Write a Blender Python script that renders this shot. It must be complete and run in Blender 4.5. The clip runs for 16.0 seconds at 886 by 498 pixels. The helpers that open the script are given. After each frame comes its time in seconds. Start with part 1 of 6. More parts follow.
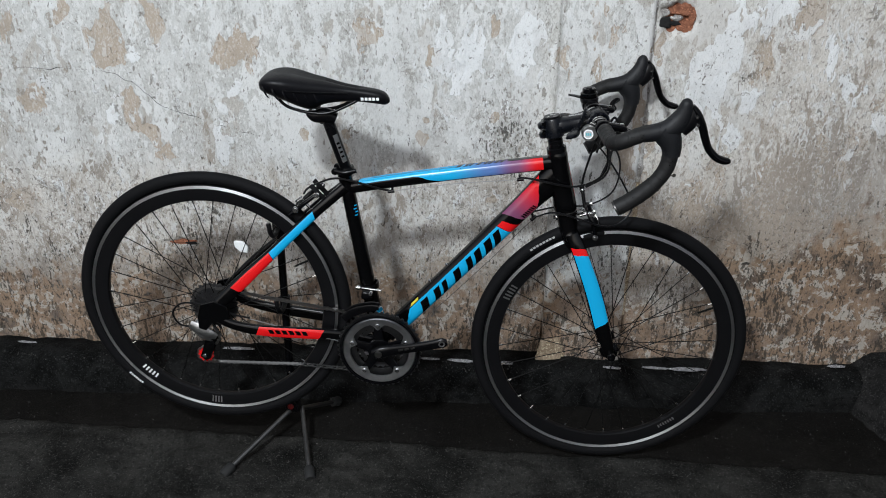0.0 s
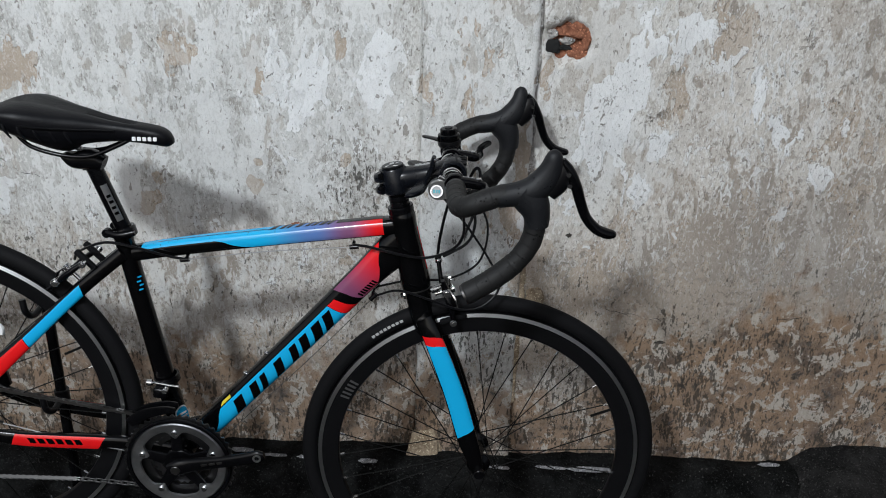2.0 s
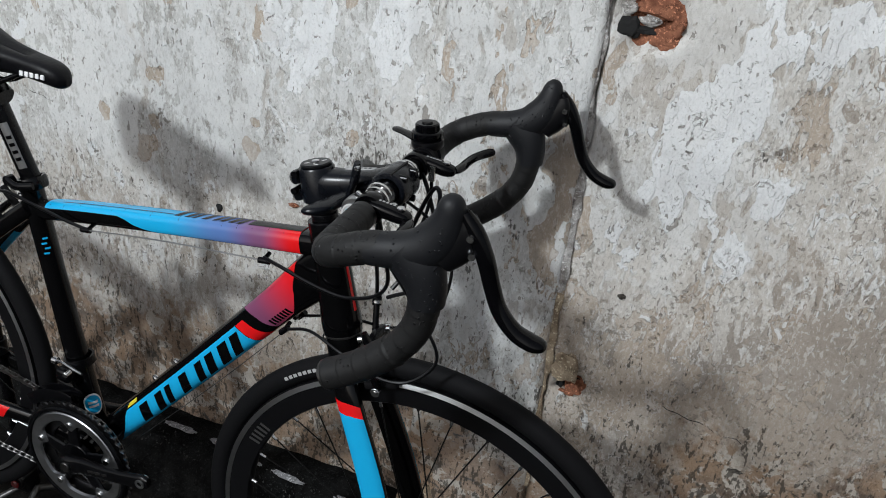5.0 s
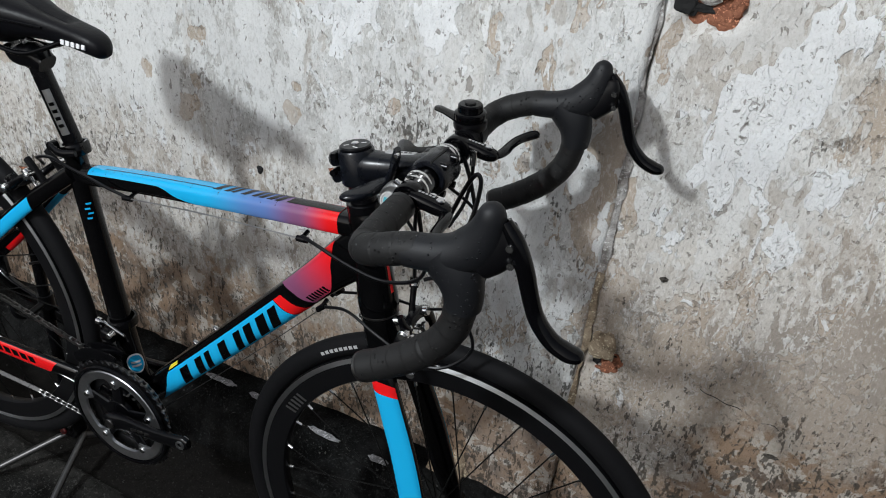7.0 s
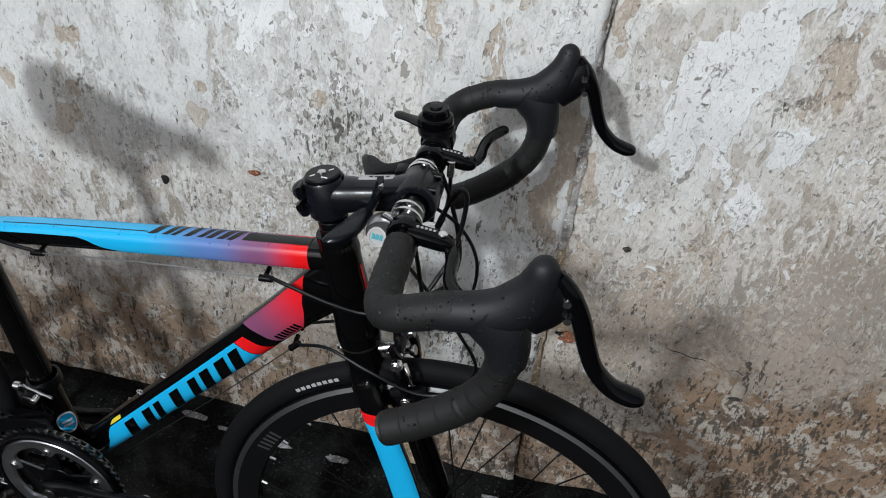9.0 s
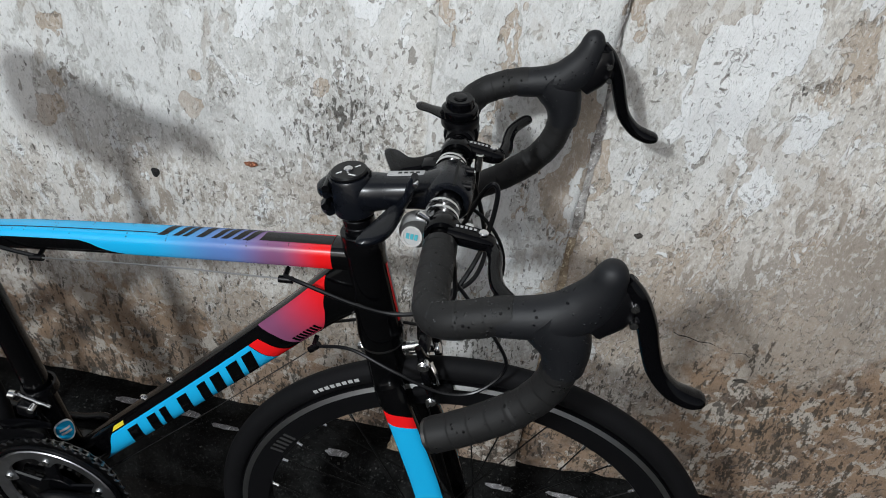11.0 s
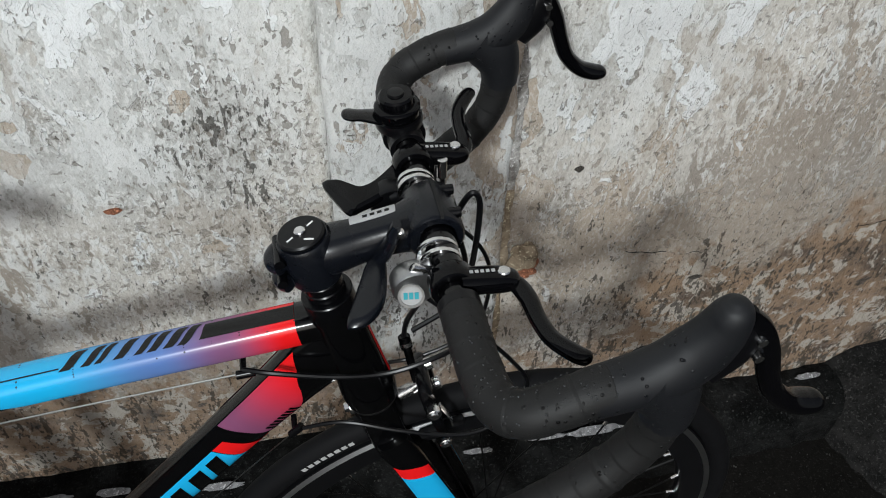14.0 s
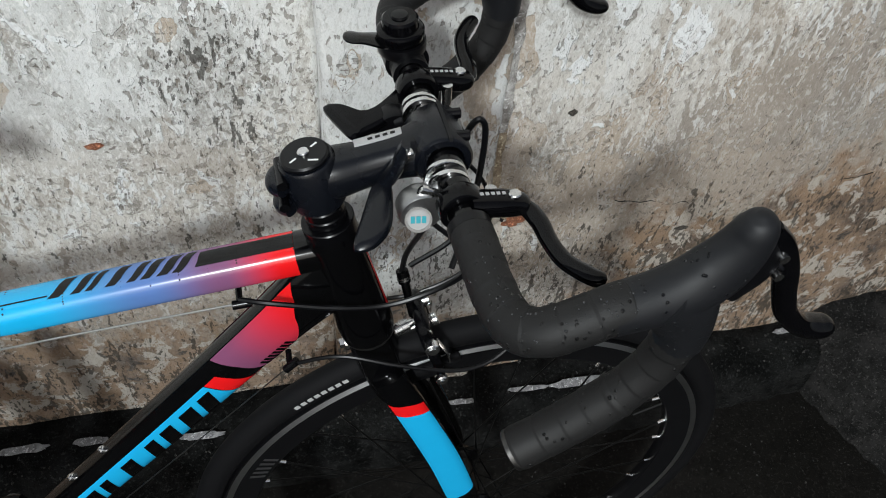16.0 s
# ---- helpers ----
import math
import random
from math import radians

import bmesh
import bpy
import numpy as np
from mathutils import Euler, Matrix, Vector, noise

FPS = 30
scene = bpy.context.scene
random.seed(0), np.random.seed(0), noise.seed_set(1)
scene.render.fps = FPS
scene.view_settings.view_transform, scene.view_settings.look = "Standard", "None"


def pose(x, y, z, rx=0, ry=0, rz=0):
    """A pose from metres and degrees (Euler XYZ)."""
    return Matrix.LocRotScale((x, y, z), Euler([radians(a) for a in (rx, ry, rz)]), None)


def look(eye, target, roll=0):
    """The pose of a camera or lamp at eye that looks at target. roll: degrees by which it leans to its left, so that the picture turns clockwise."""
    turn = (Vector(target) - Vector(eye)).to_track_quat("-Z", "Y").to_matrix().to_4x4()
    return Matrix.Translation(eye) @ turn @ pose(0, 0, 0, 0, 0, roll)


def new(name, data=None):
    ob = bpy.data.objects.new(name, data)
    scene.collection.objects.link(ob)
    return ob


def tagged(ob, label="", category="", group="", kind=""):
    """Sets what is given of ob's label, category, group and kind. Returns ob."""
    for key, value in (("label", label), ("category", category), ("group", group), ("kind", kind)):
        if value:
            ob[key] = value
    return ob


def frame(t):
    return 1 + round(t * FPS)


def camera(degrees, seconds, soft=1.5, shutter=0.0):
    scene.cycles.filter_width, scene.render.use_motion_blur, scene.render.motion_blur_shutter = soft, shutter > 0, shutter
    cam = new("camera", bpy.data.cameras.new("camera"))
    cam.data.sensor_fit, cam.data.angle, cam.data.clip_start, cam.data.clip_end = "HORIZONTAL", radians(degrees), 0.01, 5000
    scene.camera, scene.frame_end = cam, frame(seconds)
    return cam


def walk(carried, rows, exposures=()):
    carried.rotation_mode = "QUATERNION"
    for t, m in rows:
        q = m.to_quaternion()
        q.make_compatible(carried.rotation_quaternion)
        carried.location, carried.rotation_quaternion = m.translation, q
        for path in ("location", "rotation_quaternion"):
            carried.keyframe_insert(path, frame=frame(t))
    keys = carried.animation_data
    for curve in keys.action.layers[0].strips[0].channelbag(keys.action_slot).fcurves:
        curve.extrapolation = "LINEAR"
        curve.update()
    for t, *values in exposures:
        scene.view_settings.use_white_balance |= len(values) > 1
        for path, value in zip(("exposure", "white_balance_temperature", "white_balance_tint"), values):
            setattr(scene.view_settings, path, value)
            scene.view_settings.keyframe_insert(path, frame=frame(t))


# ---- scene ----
cam = camera(58.0, 16.0, soft=1.0)
METRES, EYE, TILT, LEAN, TURN = 2.05, 1.425, -25.5, 0.0, 2.8
ROWS = [
    (0.0, 0.0, 0.0, 0.0, 0.0, 0.0, 0.0),
    (0.5, -0.0111, 0.0492, 0.007, 0.19, 0.1, 0.02),
    (1.0, 0.0017, 0.1029, 0.0273, -0.91, 0.19, 0.73),
    (1.5, 0.0734, 0.1662, 0.0423, -1.74, 1.25, -0.05),
    (2.0, 0.1292, 0.2139, 0.0602, -2.83, 1.42, -0.56),
    (2.5, 0.15, 0.283, 0.0862, -4.39, 1.67, -1.24),
    (3.0, 0.1675, 0.3647, 0.1123, -5.08, 0.88, -2.62),
    (3.5, 0.1728, 0.3903, 0.1186, -4.24, -0.61, -4.91),
    (4.0, 0.2192, 0.4112, 0.1312, 5.72, -1.72, -9.94),
    (4.5, 0.2914, 0.4339, 0.1417, 9.79, -2.56, -11.67),
    (5.0, 0.3176, 0.4364, 0.1417, 15.15, -3.75, -12.24),
    (7.5, 0.3007, 0.4487, 0.1847, 18.58, -11.3, -13.25),
    (8.0, 0.2666, 0.4553, 0.197, 15.38, -12.59, -11.24),
    (8.5, 0.2387, 0.467, 0.203, 9.35, -12.3, -9.31),
    (9.0, 0.2192, 0.4739, 0.2062, 6.52, -12.79, -7.72),
    (11.5, 0.1769, 0.495, 0.2124, 1.87, -14.07, -6.02),
    (12.0, 0.1785, 0.5152, 0.2258, 1.03, -14.35, -4.32),
    (12.5, 0.182, 0.5555, 0.2384, 1.17, -16.02, -4.8),
    (13.0, 0.1689, 0.579, 0.2425, 0.73, -18.54, -4.28),
    (13.5, 0.1356, 0.5892, 0.2455, -5.42, -20.68, 0.7),
    (14.0, 0.1147, 0.5836, 0.2457, -13.33, -21.59, 4.88),
    (14.5, 0.1019, 0.5842, 0.2433, -15.1, -22.32, 4.38),
    (15.0, 0.1008, 0.5881, 0.2392, -15.21, -22.84, 4.25),
    (15.5, 0.1015, 0.5901, 0.2332, -15.33, -23.45, 4.0),
    (16.0, 0.0991, 0.5877, 0.2286, -15.23, -23.9, 3.39),
]
walk(cam, [(t, pose(0, 0, EYE, TILT, LEAN, TURN) @ pose(METRES * x, METRES * y, METRES * z, 90 + pitch, roll, yaw)) for t, x, y, z, yaw, pitch, roll in ROWS], exposures=[(0.0, -0.08, 6180, 10), (1.0, -0.10, 6160, 10), (1.5, -0.20, 6160, 10), (2.0, -0.22, 6180, 10), (3.0, -0.18, 6230, 10), (4.0, -0.14, 6250, 10), (5.0, -0.14, 6270, 10), (8.0, 0.06, 6280, 10), (9.0, 0.02, 6280, 10), (12.5, 0.0, 6330, 9), (14.5, 0.0, 6390, 8), (16.0, 0.12, 6390, 8)])


import functools

# ---- world, sun, exposure ----
world = bpy.data.worlds.new("sky")
scene.world = world
world.use_nodes = True
wn = world.node_tree
sky = wn.nodes.new("ShaderNodeTexSky")
sky.sky_type, sky.sun_disc = "NISHITA", False
sky.sun_elevation = radians(34)
sky.sun_rotation = radians(195)
sky.air_density, sky.dust_density, sky.ozone_density = 1.0, 3.0, 1.0
sky_tint = wn.nodes.new("ShaderNodeHueSaturation")
sky_tint.inputs["Saturation"].default_value = 0.35
wn.links.new(sky.outputs[0], sky_tint.inputs["Color"])
wn.links.new(sky_tint.outputs[0], wn.nodes["Background"].inputs[0])
wn.nodes["Background"].inputs[1].default_value = 0.078
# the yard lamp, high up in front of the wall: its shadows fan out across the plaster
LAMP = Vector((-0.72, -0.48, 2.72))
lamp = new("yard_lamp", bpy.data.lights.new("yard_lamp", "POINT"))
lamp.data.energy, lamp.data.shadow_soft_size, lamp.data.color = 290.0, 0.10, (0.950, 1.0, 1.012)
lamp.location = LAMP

# ---- materials ----


def material(name):
    m = bpy.data.materials.new(name)
    m.use_nodes = True
    return m, m.node_tree, m.node_tree.nodes["Principled BSDF"]


class Nodes:
    """Short hands for one material's node tree."""

    def __init__(self, name, rough=0.5, metal=0.0):
        self.m, self.tree, self.out = material(name)
        self.out.inputs["Roughness"].default_value = rough
        self.out.inputs["Metallic"].default_value = metal

    def link(self, a, b):
        self.tree.links.new(a, b)

    def add(self, kind, **values):
        n = self.tree.nodes.new(kind)
        for k, v in values.items():
            n.inputs[k.replace("_", " ")].default_value = v
        return n

    def place(self, scale=(1, 1, 1), kind="Object"):
        c = self.add("ShaderNodeTexCoord")
        s = self.add("ShaderNodeMapping")
        s.inputs["Scale"].default_value = scale
        self.link(c.outputs[kind], s.inputs["Vector"])
        return s.outputs[0]

    def noise(self, where, scale, detail=4.0, rough=0.6, distortion=0.0):
        n = self.add("ShaderNodeTexNoise", Scale=scale, Detail=detail, Roughness=rough, Distortion=distortion)
        self.link(where, n.inputs["Vector"])
        return n.outputs["Fac"]

    def math(self, op, a, b=0.0, c=0.0):
        n = self.tree.nodes.new("ShaderNodeMath")
        n.operation = op
        for i, v in enumerate((a, b, c)):
            if isinstance(v, (int, float)):
                n.inputs[i].default_value = v
            else:
                self.link(v, n.inputs[i])
        return n.outputs[0]

    def step(self, value, low, high):
        n = self.tree.nodes.new("ShaderNodeMapRange")
        n.interpolation_type = "SMOOTHSTEP"
        self.link(value, n.inputs[0])
        n.inputs[1].default_value, n.inputs[2].default_value = low, high
        return n.outputs[0]

    def mix(self, fac, a, b):
        n = self.tree.nodes.new("ShaderNodeMix")
        n.data_type = "RGBA"
        for socket, v in ((n.inputs[0], fac), (n.inputs[6], a), (n.inputs[7], b)):
            if isinstance(v, (int, float)):
                socket.default_value = v
            elif isinstance(v, tuple):
                socket.default_value = (*v, 1)
            else:
                self.link(v, socket)
        return n.outputs[2]

    def bump(self, height, strength=0.4, distance=0.002, under=None):
        b = self.add("ShaderNodeBump", Strength=strength, Distance=distance)
        self.link(height, b.inputs["Height"])
        if under is not None:
            self.link(under, b.inputs["Normal"])
        self.link(b.outputs[0], self.out.inputs["Normal"])
        return b.outputs[0]

    def colour(self, c):
        if isinstance(c, tuple):
            self.out.inputs["Base Color"].default_value = (*c, 1)
        else:
            self.link(c, self.out.inputs["Base Color"])


def paint(name, colour, rough=0.25, metal=0.0, grain=350.0, wear=0.12, coat=0.0, bump=0.05, shine=0.5, drops=0.0):
    """Paint, rubber, plastic or metal: one colour with fine grain, dust and small relief."""
    n = Nodes(name, rough, metal)
    where = n.place()
    fine, broad = n.noise(where, grain, 3), n.noise(where, 23, 5)
    dark, light = tuple(c * (1 - wear) for c in colour), tuple(min(1, c * (1 + wear) + wear * 0.01) for c in colour)
    n.colour(n.mix(n.math("ADD", n.math("MULTIPLY", fine, 0.5), n.math("MULTIPLY", broad, 0.5)), dark, light))
    gloss = n.math("MULTIPLY_ADD", broad, 0.3 * rough, 0.85 * rough)
    relief = n.bump(fine, bump, 0.0006)
    if drops:
        # scattered rain drops standing on the surface
        beads = n.add("ShaderNodeTexVoronoi", Scale=drops)
        n.link(where, beads.inputs["Vector"])
        few = n.step(n.math("ADD", n.noise(where, drops * 0.25, 2), n.math("MULTIPLY", n.noise(where, drops * 0.06, 2), 0.5)), 0.76, 0.86)
        bead = n.math("MULTIPLY", n.math("SUBTRACT", 1.0, n.step(beads.outputs["Distance"], 0.12, 0.30)), few)
        gloss = n.math("MULTIPLY", gloss, n.math("MULTIPLY_ADD", bead, -0.88, 1.0))
        n.bump(bead, 0.9, 0.0012, relief)
    n.link(gloss, n.out.inputs["Roughness"])
    n.out.inputs["Specular IOR Level"].default_value = shine
    n.out.inputs["Coat Weight"].default_value = coat
    n.out.inputs["Coat Roughness"].default_value = 0.06
    return n.m


def brushed(name, colour, rough):
    """Bright metal turned on a lathe: fine rings that draw its highlights out into rays."""
    n = Nodes(name, rough, 1.0)
    where = n.place()
    n.colour(n.mix(n.noise(where, 60, 4), tuple(c * 0.75 for c in colour), colour))
    n.out.inputs["Anisotropic"].default_value = 0.84
    n.out.inputs["Anisotropic Rotation"].default_value = 0.25
    t = n.add("ShaderNodeTangent")
    t.direction_type, t.axis = "RADIAL", "Y"
    n.link(t.outputs[0], n.out.inputs["Tangent"])
    return n.m


BLACK = paint("black_gloss_paint", (0.0010, 0.0010, 0.0013), 0.16, coat=0.25, wear=0.05, bump=0.01, shine=0.28)
GLOSS = paint("black_gloss_lever", (0.0015, 0.0015, 0.002), 0.13, coat=0.10, wear=0.05, bump=0.01, shine=0.16)
SATIN = paint("black_satin_metal", (0.0016, 0.0016, 0.0022), 0.26, wear=0.06, bump=0.03, shine=0.28)
RUBBER = paint("tyre_rubber", (0.0035, 0.0035, 0.0042), 0.7, grain=900, bump=0.25, shine=0.14)
TAPE = paint("bar_tape_foam", (0.0082, 0.0080, 0.0081), 0.60, grain=1400, bump=0.35, shine=0.32, drops=190)
HOOD = paint("hood_rubber", (0.0056, 0.0061, 0.0078), 0.55, grain=1600, bump=0.25, shine=0.35, drops=230)
PLASTIC = paint("black_plastic", (0.0020, 0.0020, 0.0027), 0.33, grain=600, wear=0.08, bump=0.06, shine=0.3)
LEATHER = paint("saddle_vinyl", (0.0025, 0.0025, 0.0038), 0.46, grain=160, wear=0.08, bump=0.8, shine=0.22)
RIM = paint("rim_black", (0.0035, 0.0035, 0.0042), 0.4, bump=0.03, shine=0.22)
CHROME = paint("polished_steel", (0.72, 0.72, 0.72), 0.18, 1.0, bump=0.02)
TRACK = brushed("machined_aluminium", (0.82, 0.83, 0.84), 0.43)
STEEL = paint("dull_steel", (0.42, 0.42, 0.42), 0.4, 1.0, wear=0.3, bump=0.1)
GUNMETAL = paint("dark_steel", (0.10, 0.097, 0.094), 0.42, 1.0, wear=0.3, bump=0.1)
SPOKE = paint("black_spoke", (0.003, 0.003, 0.003), 0.45, bump=0.0, shine=0.12)
WORN = paint("worn_dark_alloy", (0.42, 0.425, 0.435), 0.37, 1.0, grain=60, wear=0.6, bump=0.1)
RING = paint("black_steel_ring", (0.105, 0.105, 0.11), 0.34, 1.0, wear=0.3, bump=0.1)
STEMPAINT = paint("blue_black_satin", (0.003, 0.0038, 0.0062), 0.27, grain=900, bump=0.10, shine=0.38)
SLOT_BLACK = paint("dark_gap", (0.002, 0.002, 0.002), 0.9)
BLUE = paint("sky_blue_paint", (0.015, 0.40, 0.74), 0.25, coat=0.3, wear=0.05, bump=0.01)
RED = paint("red_paint", (0.75, 0.008, 0.010), 0.25, coat=0.3, wear=0.05, bump=0.01)
WHITE = paint("white_print", (0.75, 0.75, 0.75), 0.5)
PALE = paint("pale_grey_print", (0.36, 0.36, 0.36), 0.6)
CLEAR = paint("white_reflector", (0.85, 0.86, 0.86), 0.15, coat=0.5)
TEAL = paint("teal_print", (0.03, 0.30, 0.36), 0.4)
YELLOW = paint("yellow_print", (0.62, 0.52, 0.03), 0.4)
def water_material():
    """Rain beads on black: they take the tone of what lies under them and glint."""
    n = Nodes("rain_water", 0.04)
    n.colour((0.030, 0.032, 0.035))
    n.out.inputs["Specular IOR Level"].default_value = 0.9
    return n.m


WATER = water_material()
FOOT = paint("rubber_foot", (0.012, 0.012, 0.012), 0.8)


def fade_paint(name, stops):
    """Gloss paint that fades along the tube: stops of (metres along, colour)."""
    n = Nodes(name, 0.25)
    uv = n.add("ShaderNodeTexCoord")
    split = n.add("ShaderNodeSeparateXYZ")
    n.link(uv.outputs["UV"], split.inputs[0])
    colour = stops[0][1]
    for (a, _), (b, c) in zip(stops, stops[1:]):
        colour = n.mix(n.step(split.outputs[0], a, b), colour, c)
    n.colour(colour)
    n.out.inputs["Coat Weight"].default_value = 0.3
    return n.m


# ---- mesh helpers ----


def part(name, bm, mat, parent=None, label="", smooth=True, m=None):
    """Links a bmesh as one mesh object, under a thing or a part."""
    if m is not None:
        bm.transform(m)
    me = bpy.data.meshes.new(name)
    bmesh.ops.recalc_face_normals(bm, faces=bm.faces)
    for f in bm.faces:
        f.smooth = smooth
    if smooth:
        for e in bm.edges:
            e.smooth = len(e.link_faces) < 2 or e.calc_face_angle(0) < 0.7
    bm.to_mesh(me)
    bm.free()
    me.materials.append(mat)
    ob = new(name, me)
    ob.parent = parent
    return tagged(ob, label)


def spline(rows, step=6):
    """Smooth rows of numbers (a Catmull-Rom curve through them)."""
    r = np.array(rows, float)
    r = np.vstack([2 * r[0] - r[1], r, 2 * r[-1] - r[-2]])
    out = []
    for i in range(1, len(r) - 2):
        a, b, c, d = r[i - 1 : i + 3]
        for k in range(step):
            t = k / step
            out.append(0.5 * (2 * b + (c - a) * t + (2 * a - 5 * b + 4 * c - d) * t**2 + (3 * b - a - 3 * c + d) * t**3))
    return np.array(out + [r[-2]])


def rings_mesh(rings, closed_ends=True, loop=False):
    """Faces between successive rings of points."""
    bm = bmesh.new()
    rows = [[bm.verts.new(p) for p in ring] for ring in rings]
    pairs = list(zip(rows, rows[1:])) + ([(rows[-1], rows[0])] if loop else [])
    for a, b in pairs:
        for i in range(len(a)):
            bm.faces.new((a[i], a[(i + 1) % len(a)], b[(i + 1) % len(b)], b[i]))
    if closed_ends and not loop:
        bm.faces.new(rows[0][::-1])
        bm.faces.new(rows[-1])
    return bm


def sweep_rings(rows, side=(0, 1, 0), n=14, power=2.0):
    """Rings along rows of x, y, z, half width (along side), half height."""
    rows = np.array(rows, float)
    way = np.gradient(rows[:, :3], axis=0)
    rings = []
    s = np.array(side, float)
    for row, t in zip(rows, way):
        t = t / np.linalg.norm(t)
        s = s - (s @ t) * t
        s /= np.linalg.norm(s)
        u = np.cross(t, s)
        a = np.linspace(0, 2 * np.pi, n, endpoint=False) + np.pi / n
        c, d = np.cos(a), np.sin(a)
        c, d = np.sign(c) * abs(c) ** (2 / power), np.sign(d) * abs(d) ** (2 / power)
        rings.append([Vector(row[:3] + row[3] * x * s + row[4] * y * u) for x, y in zip(c, d)])
    return rings


def sweep(rows, side=(0, 1, 0), n=14, power=2.0, step=0):
    """A bar of changing section along a line; step over 0 smooths it."""
    rows = [r if len(r) == 5 else (*r, r[-1]) for r in rows]
    return rings_mesh(sweep_rings(spline(rows, step) if step else rows, side, n, power))


def cable(points, radius=0.0022, step=8, n=8):
    return sweep([(*p, radius) for p in points], n=n, step=step, side=(0.3, 0.8, 0.5))


def lathe(profile, n=48, centre=(0, 0, 0), axis=(0, 1, 0), closed=True):
    """Rows of (radius, along) turned about an axis through centre; closed: the profile's ends meet."""
    q = Vector((0, 0, 1)).rotation_difference(Vector(axis)).to_matrix()
    rings = []
    for i in range(n):
        a = 2 * math.pi * i / n
        rings.append([Vector(centre) + q @ Vector((r * math.cos(a), r * math.sin(a), h)) for r, h in profile])
    bm = bmesh.new()
    rows = [[bm.verts.new(p) for p in ring] for ring in rings]
    m = len(profile)
    for i in range(n):
        a, b = rows[i], rows[(i + 1) % n]
        for k in range(m if closed else m - 1):
            bm.faces.new((a[k], a[(k + 1) % m], b[(k + 1) % m], b[k]))
    if not closed:
        for k in (0, m - 1):
            if profile[k][0] > 1e-6:
                bm.faces.new([row[k] for row in rows])
    bmesh.ops.remove_doubles(bm, verts=bm.verts, dist=1e-6)
    return bm


def disc(radius, thick, centre, axis=(0, 1, 0), n=24, bevel=0.0008):
    b = min(bevel, thick / 2.1, radius / 2)
    return lathe([(0, -thick / 2), (radius - b, -thick / 2), (radius, -thick / 2 + b), (radius, thick / 2 - b), (radius - b, thick / 2), (0, thick / 2)], n, centre, axis, False)


def box(size, m=None, bevel=0.001, segments=2):
    bm = bmesh.new()
    bmesh.ops.create_cube(bm, size=1.0, matrix=Matrix.Diagonal((*size, 1)))
    if bevel:
        bmesh.ops.bevel(bm, geom=bm.edges, offset=min(bevel, min(size) / 2.2), segments=segments, affect="EDGES", profile=0.5)
    if m is not None:
        bm.transform(m)
    return bm


def prism(outline, thick, m=None, bevel=0.0008):
    """A plate with the outline (x, z) and its thickness along y."""
    bm = bmesh.new()
    a = [bm.verts.new((x, -thick / 2, z)) for x, z in outline]
    b = [bm.verts.new((x, thick / 2, z)) for x, z in outline]
    bm.faces.new(a)
    bm.faces.new(b[::-1])
    for i in range(len(a)):
        j = (i + 1) % len(a)
        bm.faces.new((a[j], a[i], b[i], b[j]))
    bmesh.ops.recalc_face_normals(bm, faces=bm.faces)
    if bevel:
        bmesh.ops.bevel(bm, geom=bm.edges, offset=bevel, segments=1, affect="EDGES")
    if m is not None:
        bm.transform(m)
    return bm


def joined(*meshes):
    out = bmesh.new()
    for bm in meshes:
        me = bpy.data.meshes.new("tmp")
        bm.to_mesh(me)
        bm.free()
        out.from_mesh(me)
        bpy.data.meshes.remove(me)
    return out


def rod(a, b, radius, n=10):
    return rings_mesh(sweep_rings([(*a, radius, radius), (*b, radius, radius)], side=(0.31, 0.77, 0.55), n=n))

# ---- materials of the place ----


